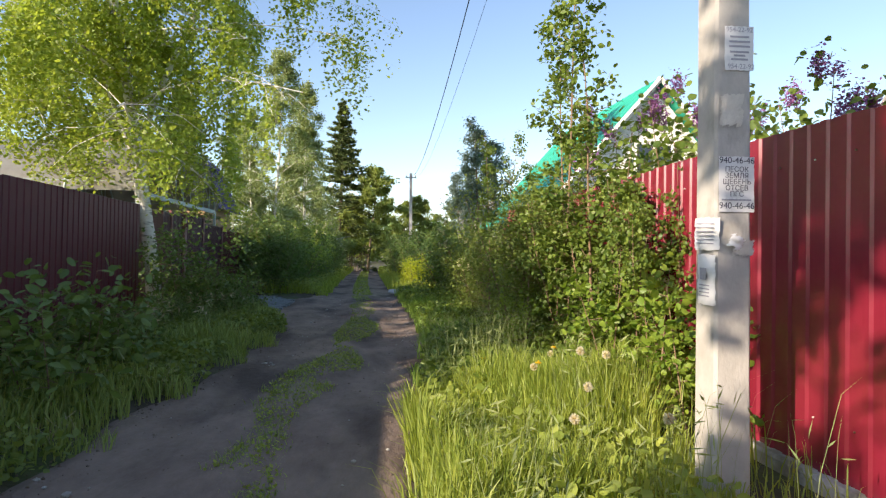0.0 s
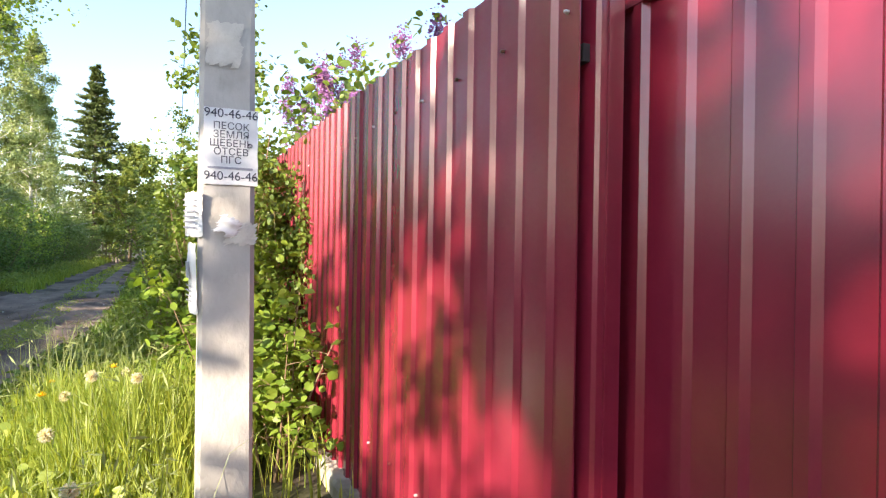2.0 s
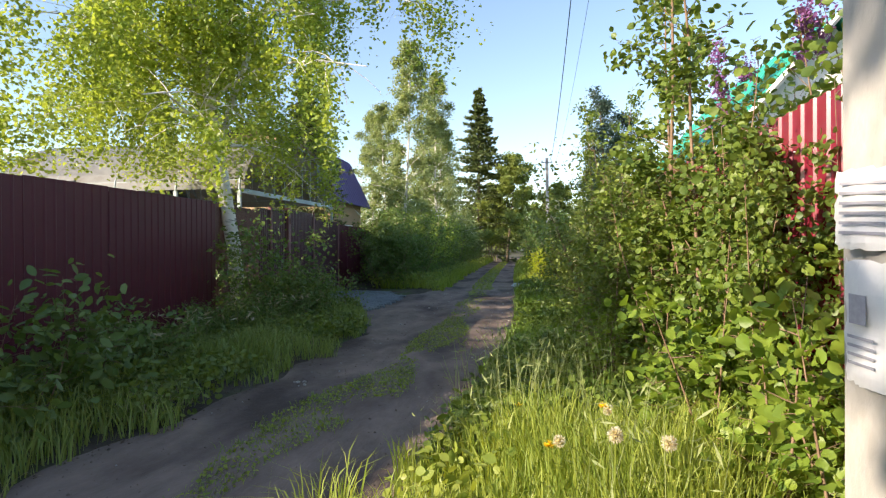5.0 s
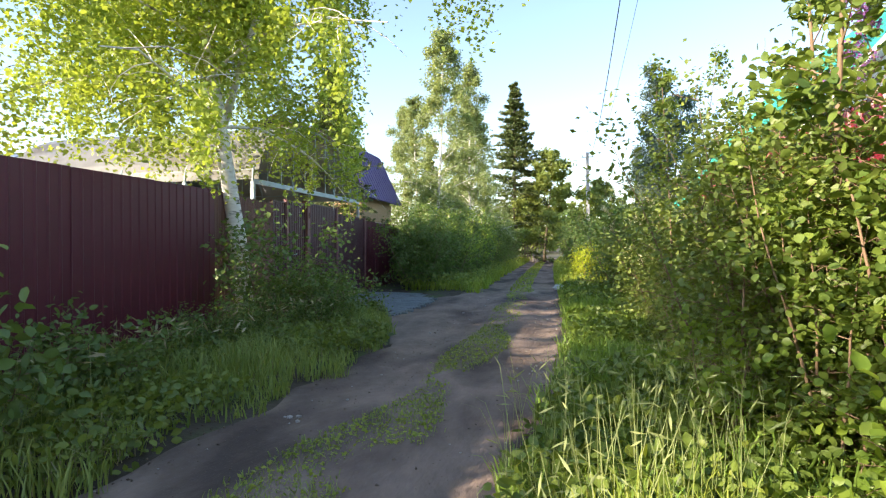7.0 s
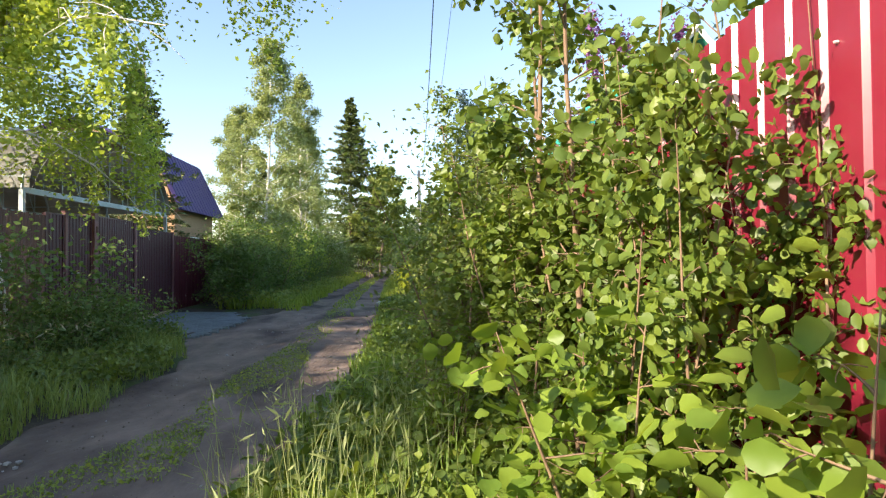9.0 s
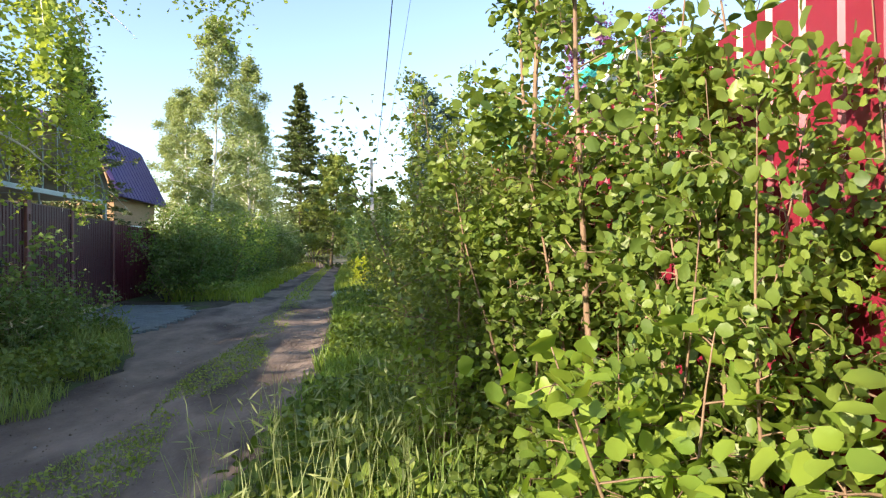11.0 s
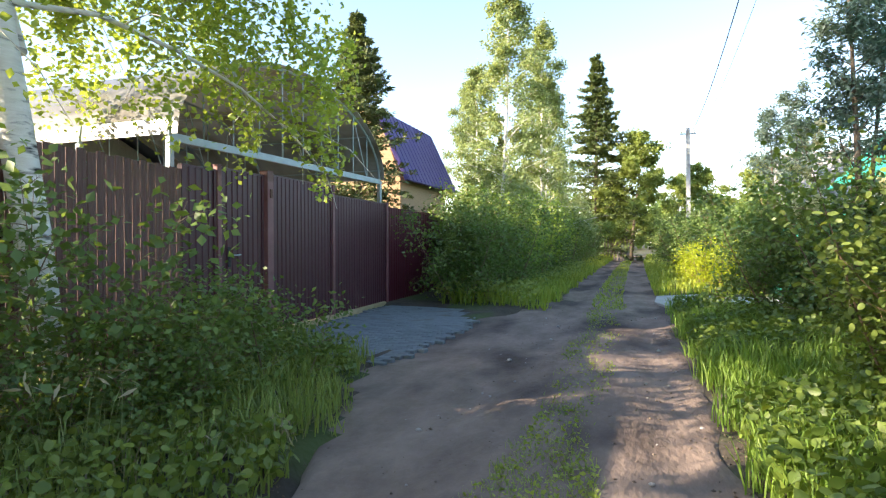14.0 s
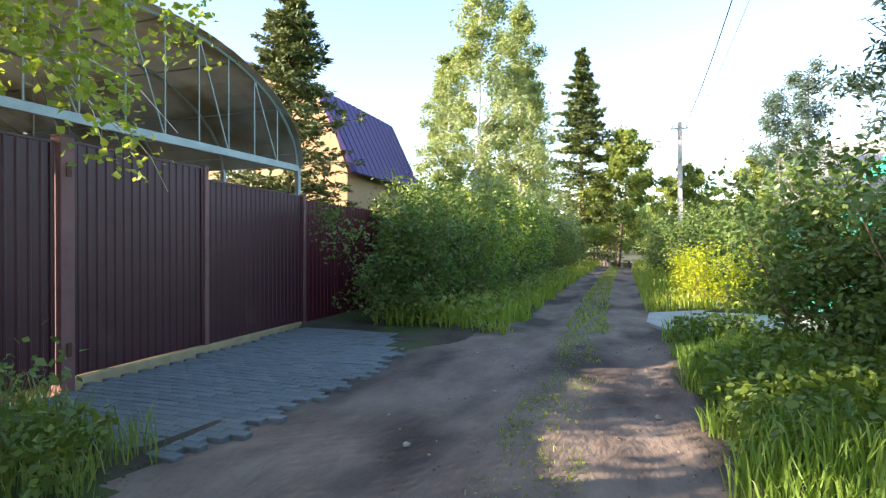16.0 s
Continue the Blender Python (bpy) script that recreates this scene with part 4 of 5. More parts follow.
def spruce(loc, height, spread, needles, m_needle, label, size=0.2, step=0.42):
    """A spruce: straight trunk, whorls of drooping boughs that shorten to the tip, needle sprays along each."""
    root = thing("spruce", pose(*loc), label, "tree")
    part("trunk", Shape().tube([(0, 0, -0.1), (0.02, 0, height * 0.5), (0, 0, height)], [height * 0.013, height * 0.008, 0.012], 8), M_BARK, root, smooth=True)
    boughs, ends, ways = Shape(), [], []
    z = height * 0.06
    while z < height * 0.99:
        u = z / height
        count = 8 if u < 0.8 else 6
        a0 = rng.uniform(0, 6)
        for k in range(count):
            a = a0 + 2 * math.pi * k / count + rng.normal(0, 0.2)
            span = max(0.12, spread * (1 - u) ** 0.95 * rng.uniform(0.65, 1.12))
            way = np.array([math.cos(a), math.sin(a), 0.28 * u + 0.05])
            pts = curve_points((0, 0, min(height, z + rng.normal(0, 0.35 * step))), way / np.linalg.norm(way), span, 5, 0.45 * (1 - u), 0.05)
            boughs.tube(pts, [0.018, 0.014, 0.01, 0.007, 0.004], 4, cap=False)
            for i in range(4):
                for s in range(3):
                    p = pts[i] + (pts[i + 1] - pts[i]) * rng.uniform(0, 1)
                    sd = np.array([-math.sin(a), math.cos(a), -0.12]) * rng.choice((-1, 1)) + way * 0.7
                    ends.append((p, p + sd * span * 0.20 * (1.15 - i * 0.2)))
        z += step * rng.uniform(0.7, 1.1) * (1.1 - 0.5 * u)
    part("boughs", boughs, M_BARK, root)
    a, b = np.array([e[0] for e in ends]), np.array([e[1] for e in ends])
    pick = rng.integers(0, len(ends), needles)
    u = rng.uniform(0, 1, (needles, 1))
    where = a[pick] + (b - a)[pick] * u + rng.normal(0, 0.02, (needles, 3))
    way = unit((b - a)[pick] + rng.normal(0, 0.25, (needles, 3)) * np.linalg.norm(b - a, axis=1)[pick][:, None])
    part("crown", leaf_mesh("needles", where, size, 0.34, 0.25, outward=way * 1.2), m_needle, root)
    return root


tall = spruce((-3.9, 50.0, 0), 14.4, 4.9, 46000, M_NEEDLE, "tall dark spruce standing beside the lane", 0.24, 0.62)
blue = spruce((-7.3, 21.3, 0), 7.4, 2.8, 30000, M_NEEDLE_PALE, "shaggy green spruce beside the carport", 0.14, 0.34)
again(tall, -14.0, 62.0, 0, 40, 0.8)
again(tall, 13.0, 70.0, 0, 140, 0.8)

willow = tree("willow", (2.75, 17.1, 0), "airy blue-green tree with bare-looking twigs", "tree",
              [((0, 0, -0.1), (-0.03, 0, 1), 5.3, 0.07), ((0.1, 0.1, 0.4), (0.12, 0.1, 1), 4.4, 0.05)], 20, 1.15, 0.8, 13000, 0.09, M_BARK, M_LEAF_BLUE, low=0.42, droop=0.2, scatter=0.08, width=0.35, clump=0.8)
again(willow, 3.9, 27.5, 0, 100, 1.1)
# unseen trees behind the plum fence, added to dapple the red fence and lane
apple = tree("apple_tree", (-5.8, -4.9, 0), "unseen spreading garden tree in fresh leaf behind the plum fence, added for shade", "tree",
             [((0, 0, -0.1), (0.05, 0, 1), 7.2, 0.14), ((0, -0.1, 1.2), (-0.3, -0.2, 1), 5.6, 0.08)], 20, 2.3, 0.6, 4700, 0.13, M_BARK, M_LEAF_HAZEL, low=0.3, droop=0.3, scatter=0.10, width=0.75, clump=2.2)
again(apple, -5.9, -7.6, 0, 120, 1.0)
again(apple, -6.3, -11.0, 0, 250, 1.1)
plum = tree("plum_tree", (-4.95, -2.0, 0), "unseen slender garden tree in thin leaf behind the plum fence, added for shade", "tree",
            [((0, 0, -0.1), (0.02, 0, 1), 6.8, 0.09)], 20, 1.7, 0.5, 4600, 0.12, M_BARK, M_LEAF_HAZEL, low=0.58, droop=0.2, scatter=0.10, width=0.75, clump=2.2)
again(plum, -5.3, 1.7, 0, 80, 0.72)
again(apple, -5.7, 3.5, 0, 300, 0.58)
again(apple, -8.3, 0.9, 0, 40, 1.1)
again(apple, -9.0, 2.2, 0, 200, 0.95)

# ---- shrubs ----
# tall alder-like shrub against the red fence, round leaves
stems = []
for k in range(10):
    stems.append(((rng.uniform(-0.05, 0.22), rng.uniform(-0.6, 0.8), 0), (rng.normal(-0.01, 0.05), rng.normal(0, 0.12), 1), rng.uniform(1.7, 2.5), 0.015))
hazel = tree("alder_shrub", (2.08, 5.3, 0), "tall many-stemmed shrub with round bright green leaves against the fence", "shrub",
             stems, 10, 0.40, 0.5, 6800, 0.046, M_STEM, M_LEAF_HAZEL, low=0.14, droop=0.35, clump=1.0, scatter=0.05, width=0.86, broad=True, shape=lambda u: 1.0 - 0.5 * u, twig_n=5, leaf_hang=0.15)
again(hazel, 2.05, 6.2, 0, 165, 0.8)
again(hazel, 2.2, 4.4, 0, 80, 0.68).scale = (0.66, 0.6, 0.86)
sapling = tree("alder_sapling", (1.98, 6.1, 0), "thin tall sapling with sparse round leaves against the sky", "shrub",
               [((0, 0, 0), (-0.05, 0.02, 1), 5.0, 0.022), ((0.1, 0.5, 0), (0.0, 0.05, 1), 4.6, 0.02), ((0.1, -0.6, 0), (-0.02, -0.02, 1), 4.2, 0.018)], 18, 0.62, 0.9, 4200, 0.05, M_STEM, M_LEAF_HAZEL, low=0.25, droop=0.25, width=0.8, broad=True, twig_n=5, clump=0.8, scatter=0.06)
fine = tree("meadowsweet_shrub", (2.05, 8.0, 0), "dense fine-leaved green shrub leaning over the verge", "shrub",
            [((rng.uniform(-0.35, 0.4), rng.uniform(-0.8, 0.8), 0), (rng.normal(-0.08, 0.2), rng.normal(0, 0.2), 1), rng.uniform(1.5, 2.5), 0.012) for _ in range(13)], 10, 0.6, 0.6, 12000, 0.046, M_STEM, M_LEAF_FINE, low=0.12, droop=0.35, width=0.6, twig_n=5)
again(sapling, 2.05, 9.8, 0, 140, 0.72)
again(fine, 2.0, 6.8, 0, 170, 0.95)
again(fine, 2.25, 7.5, 0, 300, 0.95)
again(fine, 2.25, 10.5, 0, 210, 0.8)
again(fine, 2.1, 9.6, 0, 80, 0.72)
low_alder = tree("alder_shrub", (1.95, 4.25, 0), "low broad-leaved shrub leaning out over the grass", "shrub",
                 [((rng.uniform(-0.15, 0.2), rng.uniform(-0.3, 0.4), 0), (rng.normal(-0.12, 0.2), rng.normal(-0.05, 0.2), 1), rng.uniform(0.8, 1.4), 0.011) for _ in range(8)], 7, 0.42, 0.35, 1100, 0.058,
                 M_STEM, M_LEAF_SUNLIT, low=0.15, droop=0.4, scatter=0.05, width=0.88, broad=True, twig_n=4, leaf_hang=0.15)
again(low_alder, 2.12, 3.9, 0, 150, 0.9)
again(low_alder, 1.80, 5.0, 0, 200, 0.8)
again(low_alder, 1.65, 6.2, 0, 80, 0.7)
# flowering shrub
vib = [((rng.uniform(-0.4, 0.4), rng.uniform(-0.5, 0.5), 0), (rng.normal(-0.1, 0.3), rng.normal(0, 0.3), 1), rng.uniform(1.5, 2.4), 0.014) for _ in range(10)]
viburnum = tree("viburnum", (2.1, 12.8, 0), "loose shrub with lime leaves and cream flower heads", "shrub", vib, 8, 0.75, 0.6, 6500, 0.055, M_STEM, M_LEAF_FINE, low=0.15, droop=0.2,
                width=0.7, broad=True, twig_n=4, blossom=[(M_CREAM, 44, 0.026, 0.03, 36)])
dense = tree("dogwood", (2.75, 16.4, 0), "dense dark green shrub beside the driveway slab", "shrub",
             [((rng.uniform(-0.5, 0.5), rng.uniform(-0.5, 0.5), 0), (rng.normal(0, 0.28), rng.normal(0, 0.28), 1), rng.uniform(1.7, 2.7), 0.016) for _ in range(12)], 11, 0.9, 0.6, 8500, 0.075, M_STEM, M_LEAF_DEEP, low=0.1, droop=0.3, width=0.65, twig_n=5)
again(dense, 2.0, 18.0, 0, 10, 0.98)
again(dense, 2.4, 14.7, 0, 90, 0.62)
again(dense, 2.6, 17.6, 0, 200, 0.75)
again(viburnum, 2.1, 11.3, 0, 160, 0.75)
again(dense, 2.3, 23.8, 0, 140, 0.95)
again(dense, 1.9, 27.0, 0, 40, 1.0)
again(dense, 1.7, 31.0, 0, 250, 1.1)
again(dense, 1.3, 36.0, 0, 10, 1.1)
again(dense, 1.0, 41.0, 0, 80, 1.2)
lime = tree("golden_shrub", (1.45, 23.3, 0), "round golden-lime shrub beyond the driveway slab", "shrub",
            [((rng.uniform(-0.4, 0.4), rng.uniform(-0.4, 0.4), 0), (rng.normal(0, 0.35), rng.normal(0, 0.35), 1), rng.uniform(0.9, 1.35), 0.01) for _ in range(9)], 8, 0.5, 0.5, 3600, 0.06, M_STEM, M_LEAF_LIME, low=0.1, droop=0.3, twig_n=4)
again(lime, 1.1, 25.6, 0, 100, 0.9)
# hedge of the left side beyond the gate
for k, (x, y, a, sc) in enumerate(((-3.55, 19.2, 20, 0.92), (-3.4, 20.8, 110, 1.0), (-4.4, 21.5, 200, 1.15), (-3.45, 23.0, 310, 1.02), (-3.5, 25.2, 60, 1.05), (-4.6, 24.5, 150, 1.2), (-3.6, 27.6, 240, 1.05), (-3.95, 30.2, 0, 1.1), (-3.8, 33.2, 90, 1.1), (-3.9, 37.0, 180, 1.15), (-4.0, 41.0, 270, 1.2), (-4.2, 45.5, 45, 1.2))):
    again(dense, x, y, 0, a, sc, "dense dark green hedge shrub in shade along the lane")
flower = tree("white_flowering_shrub", (-3.3, 24.2, 0), "tall hedge shrub with small whitish flower heads", "shrub",
              [((rng.uniform(-0.4, 0.4), rng.uniform(-0.6, 0.6), 0), (rng.normal(0, 0.25), rng.normal(0, 0.25), 1), rng.uniform(2.0, 2.9), 0.015) for _ in range(9)], 9, 0.8, 0.6, 3600, 0.08, M_STEM, M_LEAF_BIRCH, low=0.3, droop=0.3, twig_n=4, blossom=[(M_CREAM, 24, 0.03, 0.03, 24)])
again(flower, -3.4, 28.8, 0, 70, 1.0)
again(flower, -3.4, 21.9, 0, 190, 0.9)
# low shrubs before the birch and the wicket
rowan = tree("rose_shrub", (-3.1, 11.2, 0), "low bushy green shrub in shade before the wicket", "shrub",
             [((rng.uniform(-0.5, 0.5), rng.uniform(-0.7, 0.7), 0), (rng.normal(0, 0.32), rng.normal(0, 0.32), 1), rng.uniform(0.75, 1.1), 0.010) for _ in range(12)], 8, 0.5, 0.5, 4600, 0.055, M_STEM, M_LEAF_DEEP, low=0.1, droop=0.35, twig_n=4, width=0.6)
again(rowan, -3.0, 10.3, 0, 120, 0.8)
again(rowan, -3.75, 12.2, 0, 230, 0.75)
again(rowan, -3.3, 9.0, 0, 300, 0.6)
rasp = tree("raspberry_canes", (-2.85, 5.0, 0), "leafy raspberry canes before the plum fence", "shrub",
            [((rng.uniform(-0.5, 0.5), rng.uniform(-0.6, 0.6), 0), (rng.normal(0.05, 0.25), rng.normal(0, 0.25), 1), rng.uniform(0.8, 1.35), 0.008) for _ in range(11)], 7, 0.42, 0.35, 1500, 0.085, M_STEM, M_LEAF_DEEP, low=0.15, droop=0.5, broad=True, twig_n=3, width=0.6)
again(rasp, -3.1, 6.6, 0, 100, 0.7)
again(rasp, -3.2, 3.4, 0, 200, 0.85)
again(rasp, -3.3, 8.0, 0, 20, 0.5)
# lilac behind the red fence
lilac = tree("lilac", (3.05, 5.3, 0), "lilac with purple flower heads looking over the red fence", "shrub",
             [((rng.uniform(-0.3, 0.3), rng.uniform(-0.5, 0.5), 0), (rng.normal(-0.02, 0.13), rng.normal(0, 0.16), 1), rng.uniform(2.5, 3.25), 0.02) for _ in range(7)], 10, 0.7, 0.8, 1500, 0.075, M_STEM, M_LEAF_HAZEL, low=0.4, droop=0.1, broad=True, width=0.75, twig_n=3,
             blossom=[(M_LILAC, 20, 0.065, 0.028, 120)])
again(lilac, 3.45, 4.2, 0, 140, 0.84)
again(lilac, 3.5, 7.6, 0, 70, 1.05)

# ---- grass and weeds ----


def scatter(n, x0, x1, y0, y1, keep=None):
    p = np.stack([rng.uniform(x0, x1, n), rng.uniform(y0, y1, n)], 1)
    if keep is not None:
        p = p[keep(p[:, 0], p[:, 1])]
    z = np.where(np.abs(p[:, 0] - lane_x(p[:, 1])) < 0.95, rough(p[:, 0], p[:, 1]) - 0.012, ground_z(p[:, 0], p[:, 1]))
    return np.concatenate([p, z[:, None] - 0.01], 1)


def patch(x, y, s=1.0, k=0.0):
    """Uneven growth, 0..1."""
    return 0.5 + 0.25 * np.sin(x * 3.1 * s + k) * np.sin(y * 2.3 * s + k * 2) + 0.25 * np.sin(x * 1.3 * s - y * 1.9 * s + k * 3)


def grass(name, p, height, mat, label, width=0.005, lean=0.5):
    solid(name, blade_mesh(name, p, height, width, lean), mat, label, "grass", "stuff")


TROD = np.array([(0.33, 0.0), (0.75, 0.1), (1.16, 0.36), (1.55, 0.48), (1.82, 0.58), (1.37, 0.75), (1.15, 1.0), (0.96, 1.5), (0.85, 2.2), (0.72, 3.1), (1.0, 3.1), (1.27, 2.97), (0.72, 3.55), (0.48, 4.2), (0.36, 5.0)])


def trodden(p):
    """Low where feet went, 1 elsewhere."""
    near = np.min(np.linalg.norm(p[:, None, :2] - TROD[None], axis=2), axis=1)
    return np.clip(0.45 + (near - 0.2) * 1.6, 0.45, 1)


def right_edge(y):
    return lane_x(y) + 1.12


p = scatter(75000, 0.1, 2.3, -3.5, 5.0, lambda x, y: (x > right_edge(y) - 0.04 + 0.10 * np.sin(y * 5)) & (rng.uniform(0, 1, len(x)) < 0.35 + 0.65 * patch(x, y)) & ~((x > 1.72 + 0.05 * np.sin(y * 7)) & (y < 4.2) & (rng.uniform(0, 1, len(x)) < 0.95)) & ~((x > 1.1) & (y < 2.3) & (rng.uniform(0, 1, len(x)) < 0.93)))
grass("tall_grass", p, (0.34 + 0.30 * patch(p[:, 0], p[:, 1], 1.4, 1)) * trodden(p) * np.where((p[:, 0] > 1.3) & (p[:, 1] < 3.0), 0.5, 1.0), M_GRASS, "tall sunlit green meadow grass along the red fence", 0.0038, 0.42)
p = scatter(34000, 0.1, 2.3, 5.0, 18.8, lambda x, y: (x > right_edge(y) - 0.02 + 0.10 * np.sin(y * 5)) & (rng.uniform(0, 1, len(x)) < 0.3 + 0.7 * patch(x, y)))
grass("verge_grass", p, (0.17 + 0.22 * patch(p[:, 0], p[:, 1], 1.2, 2)) * trodden(p), M_GRASS_LUSH, "green verge grass in front of the shrubs", 0.006)
p = scatter(36000, -3.9, -1.2, 0.0, 13.2, lambda x, y: (x < lane_x(y) - 1.12 - yard(y) - 0.12 * np.sin(y * 4.3) - 0.08 * np.sin(y * 9)) & (rng.uniform(0, 1, len(x)) < 0.3 + 0.7 * patch(x, y, 0.9, 4)))
grass("verge_grass", p, 0.12 + 0.34 * patch(p[:, 0], p[:, 1], 1.1, 5) * np.clip((-p[:, 0] - 1.5) / 1.0, 0.3, 1), M_GRASS_DIM, "shaded grass before the plum fence")
p = scatter(3000, -3.7, -1.9, 4.0, 11.0, lambda x, y: (patch(x, y, 1.6, 8) > 0.62))
grass("dry_grass", p, 0.10 + 0.16 * patch(p[:, 0], p[:, 1], 2, 3), M_STRAW, "dry straw-coloured grass lying in the verge", 0.004, 1.2)
p = scatter(16000, -3.9, -1.4, 18.4, 60.0, lambda x, y: x < lane_x(y) - 1.1 - 0.12 * np.sin(y * 3))
grass("verge_grass", p, np.full(len(p), 0.34), M_GRASS, "grass verge below the hedge", 0.012)
p = scatter(14000, -0.6, 2.6, 22.3, 60.0, lambda x, y: x > right_edge(y) - 0.1)
grass("verge_grass", p, np.full(len(p), 0.28), M_GRASS, "grass verge beyond the driveway", 0.012)


def weeds(name, p, rise, size, mat, label, broad=True):
    q = p.copy()
    q[:, 2] += rise * rng.uniform(0.1, 1.0, len(p))
    me = leaf_mesh(name, q, size, 0.7, 0.05, 0.2, broad=broad)
    solid(name, me, mat, label, "weeds", "stuff")


strip = scatter(60000, -1.6, 0.3, -3.0, 20.0, lambda x, y: (np.abs(x - lane_x(y) - 0.05 * np.sin(y * 2)) < 0.10 + 0.28 * patch(x, y, 0.8, 6)) & (patch(x, y, 1.3, 9) > 0.25) & ((y < 12.2) | (rng.uniform(0, 1, len(x)) < 0.3)))
weeds("lane_weeds", strip, 0.03, 0.03, M_GRASS, "trodden clover and knotgrass on the middle of the lane", False)
q = strip + np.stack([rng.normal(0, 0.04, len(strip)), rng.normal(0, 0.04, len(strip)), np.zeros(len(strip))], 1)
grass("lane_grass", q, 0.035 + 0.03 * patch(q[:, 0], q[:, 1], 2, 2), M_GRASS_DIM, "short grass on the middle of the lane", 0.003, 0.9)
p = scatter(9000, -1.9, -0.1, 19.0, 58.0, lambda x, y: (np.abs(x - lane_x(y)) < 0.30))
grass("lane_grass", p, np.full(len(p), 0.09), M_GRASS, "grass strip in the middle of the far lane", 0.010, 0.9)
p = scatter(26000, 0.3, 2.3, 4.6, 18.8, lambda x, y: (x > right_edge(y)) & (patch(x, y, 0.7, 3) > 0.34))
weeds("ground_elder", p, 0.34, 0.062, M_LEAF_HAZEL, "bright green ground elder leaves along the lane")
p = scatter(22000, -3.7, -1.3, 2.5, 13.0, lambda x, y: (x < lane_x(y) - 1.15 - yard(y) - 0.1 * np.sin(y * 3)) & (patch(x, y, 0.9, 7) > 0.42))
weeds("nettles", p, 0.26, 0.055, M_LEAF_FINE, "dark green weeds at the rim of the lane")
p = scatter(9000, -4.2, -1.6, 18.4, 34.0, lambda x, y: x < lane_x(y) - 1.35)
weeds("nettles", p, 0.45, 0.085, M_LEAF_MAPLE, "green weeds at the foot of the hedge")

p = scatter(900, 0.3, 1.55, 1.8, 6.5, lambda x, y: (x > right_edge(y)) & (patch(x, y, 1.1, 2) > 0.35))
grass("seeding_grass", p, 0.78 * trodden(p), M_EAR, "pale seeding grass stalks above the meadow grass", 0.0016, 0.35)
heads = p + np.array([0, 0, 1.0]) * (0.62 * trodden(p))[:, None] + rng.normal(0, 0.03, p.shape)
solid("grass_ears", leaf_mesh("grass_ears", heads, 0.07, 0.13, -0.6), M_EAR, "pale green ears of seeding grass", "grass", "stuff")
p = scatter(420, -3.5, -2.3, 5.5, 10.0, lambda x, y: patch(x, y, 1.3, 4) > 0.45)
grass("seeding_grass", p, np.full(len(p), 0.62), M_EAR, "pale seeding grass stalks before the plum fence", 0.002, 0.4)
heads = p + np.array([0, 0, 0.52]) + rng.normal(0, 0.04, p.shape)
solid("grass_ears", leaf_mesh("grass_ears", heads, 0.10, 0.2, -0.3), M_STRAW, "straw-coloured ears of grass before the plum fence", "grass", "stuff")
p = scatter(2200, 0.2, 1.5, 2.0, 6.0, lambda x, y: x > right_edge(y))
weeds("meadow_leaves", p, 0.3, 0.06, M_GRASS, "broad herb leaves among the meadow grass")

# ---- dandelions ----


def dandelion(x, y, z, gone, label):
    root = thing("dandelion", pose(x, y, 0), label, "flower", "dandelions in the tall grass")
    sway = rng.uniform(-0.05, 0.05, 2)
    part("stalk", Shape().tube([(-sway[0], -sway[1], 0), (-sway[0] * 0.4, -sway[1] * 0.4, z * 0.5), (0, 0, z)], 0.0025, 5), M_GRASS, root)
    if gone:
        d = unit(rng.normal(size=(260, 3)))
        pts = np.zeros((260, 3)) + np.array([0, 0, z])
        part("seed_head", leaf_mesh("down", pts + d * 0.006, 0.024, 0.28, 0, 0.1, outward=d * 6, spread=0.1), M_PUFF, root)
        part("heart", Shape().tube([(0, 0, z - 0.006), (0, 0, z), (0, 0, z + 0.006)], [0.003, 0.006, 0.003], 6), M_STEM, root)
    else:
        d = rng.normal(size=(90, 3))
        d[:, 2] = np.abs(d[:, 2]) * 0.5
        part("petals", leaf_mesh("petals", np.zeros((90, 3)) + np.array([0, 0, z]), 0.02, 0.25, 0, 0.1, outward=unit(d) * 5), M_YELLOW, root)


for x, y, z in ((1.22, 3.52, 0.69), (1.30, 4.44, 0.52), (1.12, 3.1, 0.56), (1.40, 3.55, 0.66), (0.98, 2.9, 0.44), (1.28, 2.5, 0.55), (1.05, 4.0, 0.5)):
    dandelion(x, y, z, True, "grey dandelion clock on a thin stalk in the grass")
for x, y, z in ((1.0, 3.7, 0.58), (0.85, 4.9, 0.4), (1.25, 4.2, 0.6)):
    dandelion(x, y, z, False, "yellow dandelion in the tall grass")

# ---- stones on the lane ----
stone_mesh = []
for k in range(4):
    bm = bmesh.new()
    bmesh.ops.create_icosphere(bm, subdivisions=1, radius=1.0)
    for v in bm.verts:
        v.co = Vector((v.co.x * rng.uniform(0.7, 1.2), v.co.y * rng.uniform(0.7, 1.1), v.co.z * rng.uniform(0.4, 0.7)))
    me = bpy.data.meshes.new("stone")
    bm.to_mesh(me)
    bm.free()
    me.materials.append(M_STONE)
    stone_mesh.append(me)
for k in range(120):
    y = rng.uniform(1.5, 18)
    x = lane_x(y) + rng.choice((-1, 1)) * rng.uniform(0.55, 1.25)
    r = 0.008 + 0.022 * rng.uniform(0, 1) ** 3
    ob = new("stone", stone_mesh[k % 4])
    ob.matrix_world = pose(x, y, float(rough(np.array(x), np.array(y))) - 0.02, 0, 0, rng.uniform(0, 360)) @ Matrix.Diagonal((r, r, r, 1))
    tagged(ob, "small pale stone lying on the earth lane", "stone", "stones on the lane")

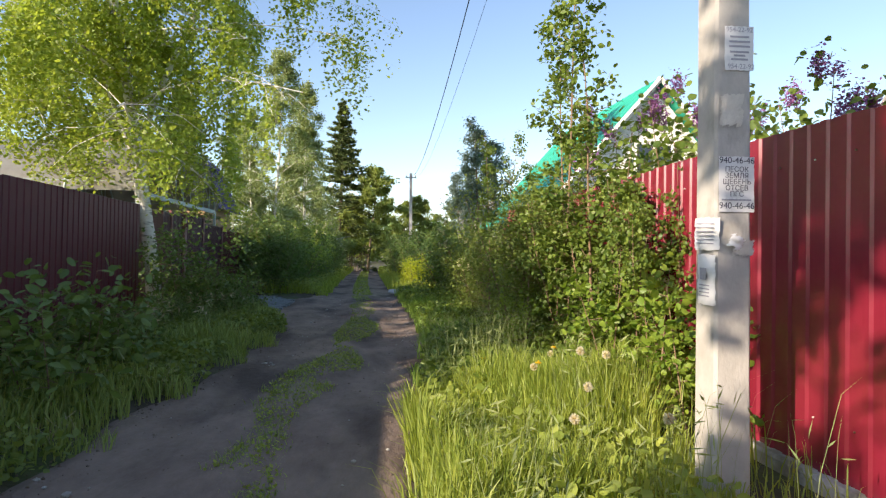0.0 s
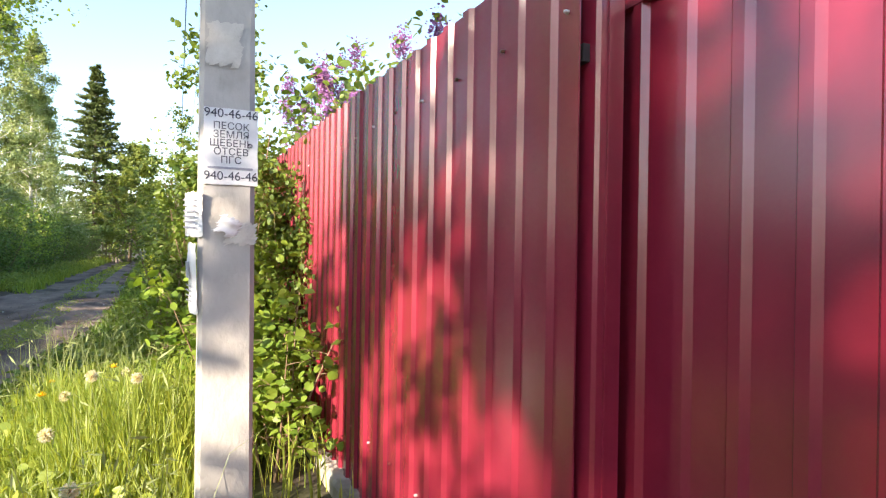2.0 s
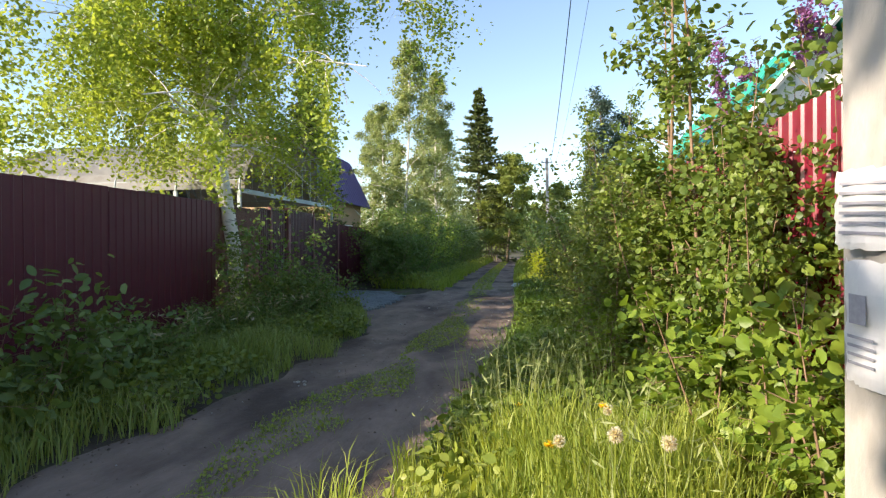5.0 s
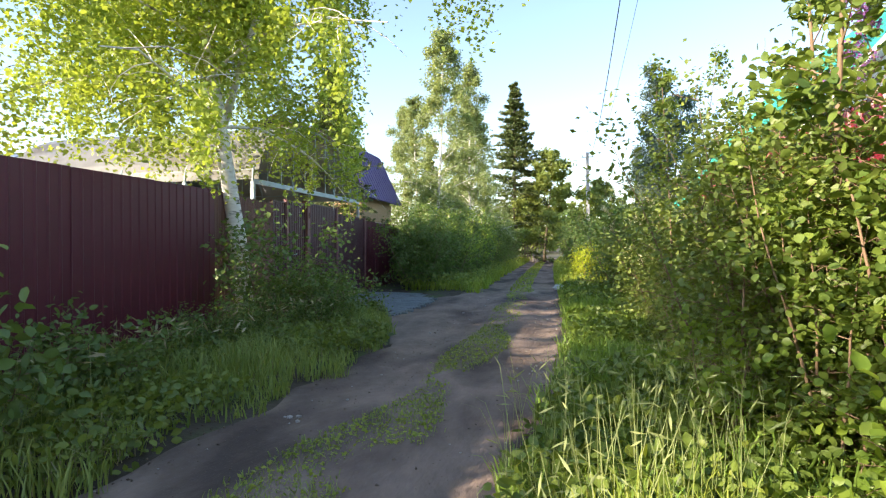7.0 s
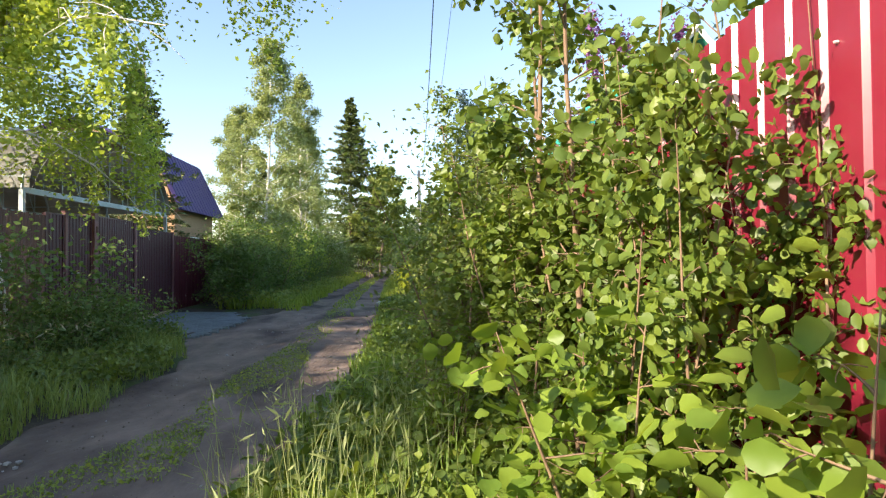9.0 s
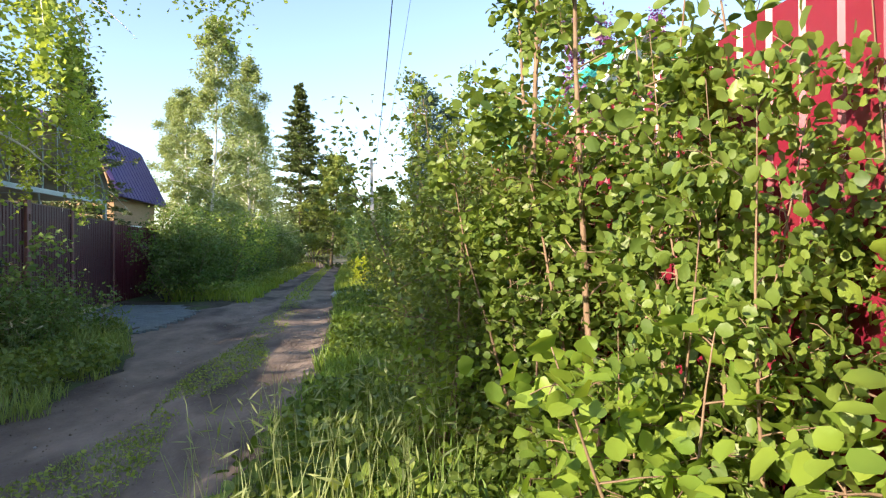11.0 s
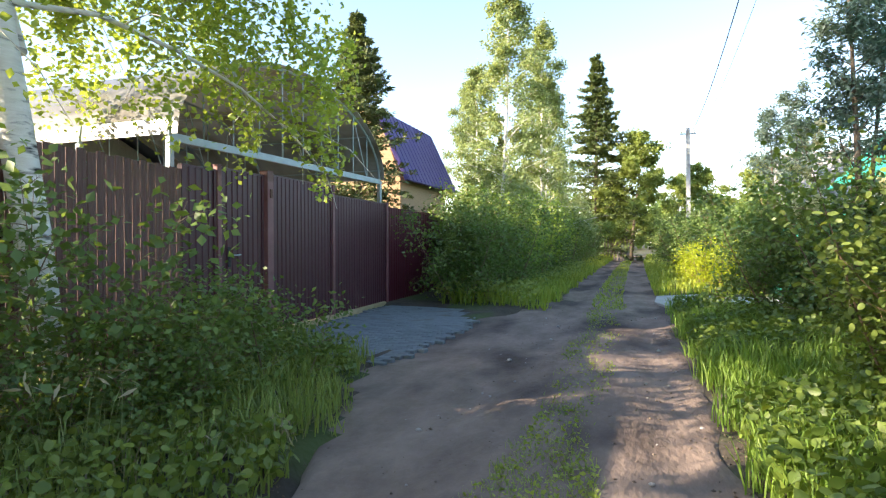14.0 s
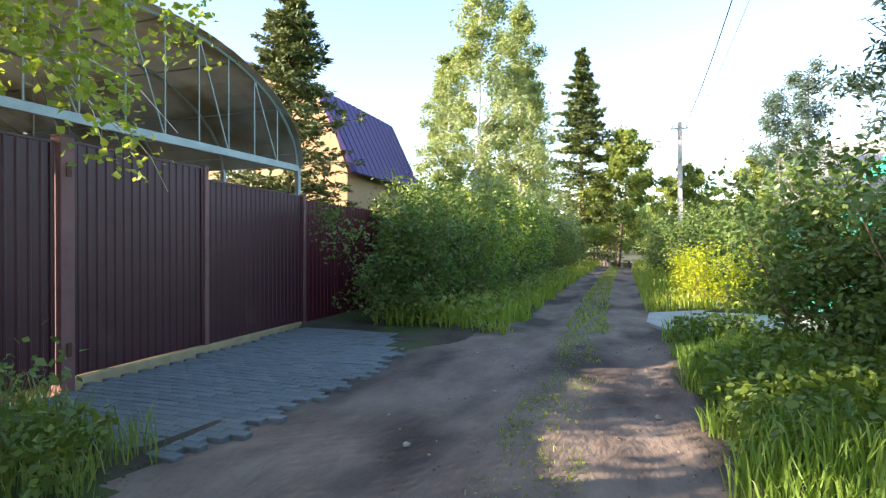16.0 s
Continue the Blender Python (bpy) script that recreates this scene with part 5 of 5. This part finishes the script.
# crumbs of dry earth and litter along the rims and ruts of the lane
n = 5200
y = rng.uniform(-1, 19, n)
off = rng.choice((-1, 1), n) * np.where(rng.uniform(0, 1, n) < 0.7, rng.normal(1.12, 0.14, n), rng.uniform(0.3, 1.2, n))
x = lane_x(y) + off - np.where(off < -0.9, yard(y), 0)
r0 = 0.004 + 0.011 * rng.uniform(0, 1, n) ** 3
c = np.stack([x, y, rough(x, y) - 0.012 - 0.03 * np.exp(-((np.abs(off) - 0.72) / 0.22) ** 2)], 1)
octa = np.array([(1, 0, 0), (0, 1, 0), (-1, 0, 0), (0, -1, 0), (0, 0, 0.8), (0, 0, -0.6)])
vs = c[:, None, :] + octa[None] * r0[:, None, None] * rng.uniform(0.6, 1.4, (n, 6, 1))
tri = np.array([(0, 1, 4), (1, 2, 4), (2, 3, 4), (3, 0, 4), (1, 0, 5), (2, 1, 5), (3, 2, 5), (0, 3, 5)])
crumbs = array_mesh("earth_crumbs", vs.reshape(-1, 3), (np.arange(n)[:, None, None] * 6 + tri[None]).reshape(-1, 3))
solid("earth_crumbs", crumbs, M_CLOD, "crumbs of dry brown earth lying on the lane", "earth", "stuff")

# ---- distance: a belt of woods ----
n = 60000
a = rng.uniform(0, 2 * math.pi, n)
d = rng.uniform(85, 135, n)
top = 6.5 + 2.5 * np.sin(a * 9) + 1.8 * np.sin(a * 23 + 1) + 1.2 * np.sin(a * 61)
belt = np.stack([np.cos(a) * d, 20 + np.sin(a) * d, rng.uniform(0, 1, n) ** 0.7 * top], 1)
solid("far_woods", leaf_mesh("far_woods", belt, 1.1, 0.9, 0.1), M_LEAF_DEEP, "belt of mixed woods in the distance", "woods", "stuff")

# ---- pavers before the gate ----
paving = thing("pavement_pavers", pose(0, 0, 0), "grey interlocking pavers before the brown gate", "paving", kind="structure")
part("bedding", outline_slab([(-4.65, 13.1), (-2.65, 13.0), (-2.45, 15.8), (-3.2, 18.05), (-5.0, 18.2)], -0.14, -0.03), M_SOIL, paving)
flat_paver = Shape().box(-0.097, -0.047, -0.03, 0.097, 0.047, 0.03, 0.006).mesh("paver")
far_pavers = Shape()
made = 0
for j in range(54):
    y = 13.08 + j * 0.1
    rim_x = np.interp(y, [13.0, 15.8, 18.05], [-2.57, -2.42, -3.2]) + 0.06 * math.sin(j * 1.7)
    x = -5.0 + 0.1 * (j % 2)
    while x < rim_x:
        if x > gate_at(y) + 0.14 and y < 18.05:
            z = -0.012 + float(rough(np.array(x), np.array(y))) * 0.5 + rng.uniform(-0.003, 0.003)
            if made < 300 and y < 16.9:
                ob = part("paver", flat_paver, M_PAVER, paving)
                ob.matrix_basis = pose(x, y, z, rng.normal(0, 0.7), rng.normal(0, 0.7), rng.normal(0, 0.8))
                made += 1
            else:
                far_pavers.box(-0.097, -0.047, -0.03, 0.097, 0.047, 0.03, m=pose(x, y, z, 0, 0, rng.normal(0, 0.8)))
        x += 0.2
if far_pavers.v:
    tagged(part("far_pavers", far_pavers, M_PAVER, paving), kind="stuff")
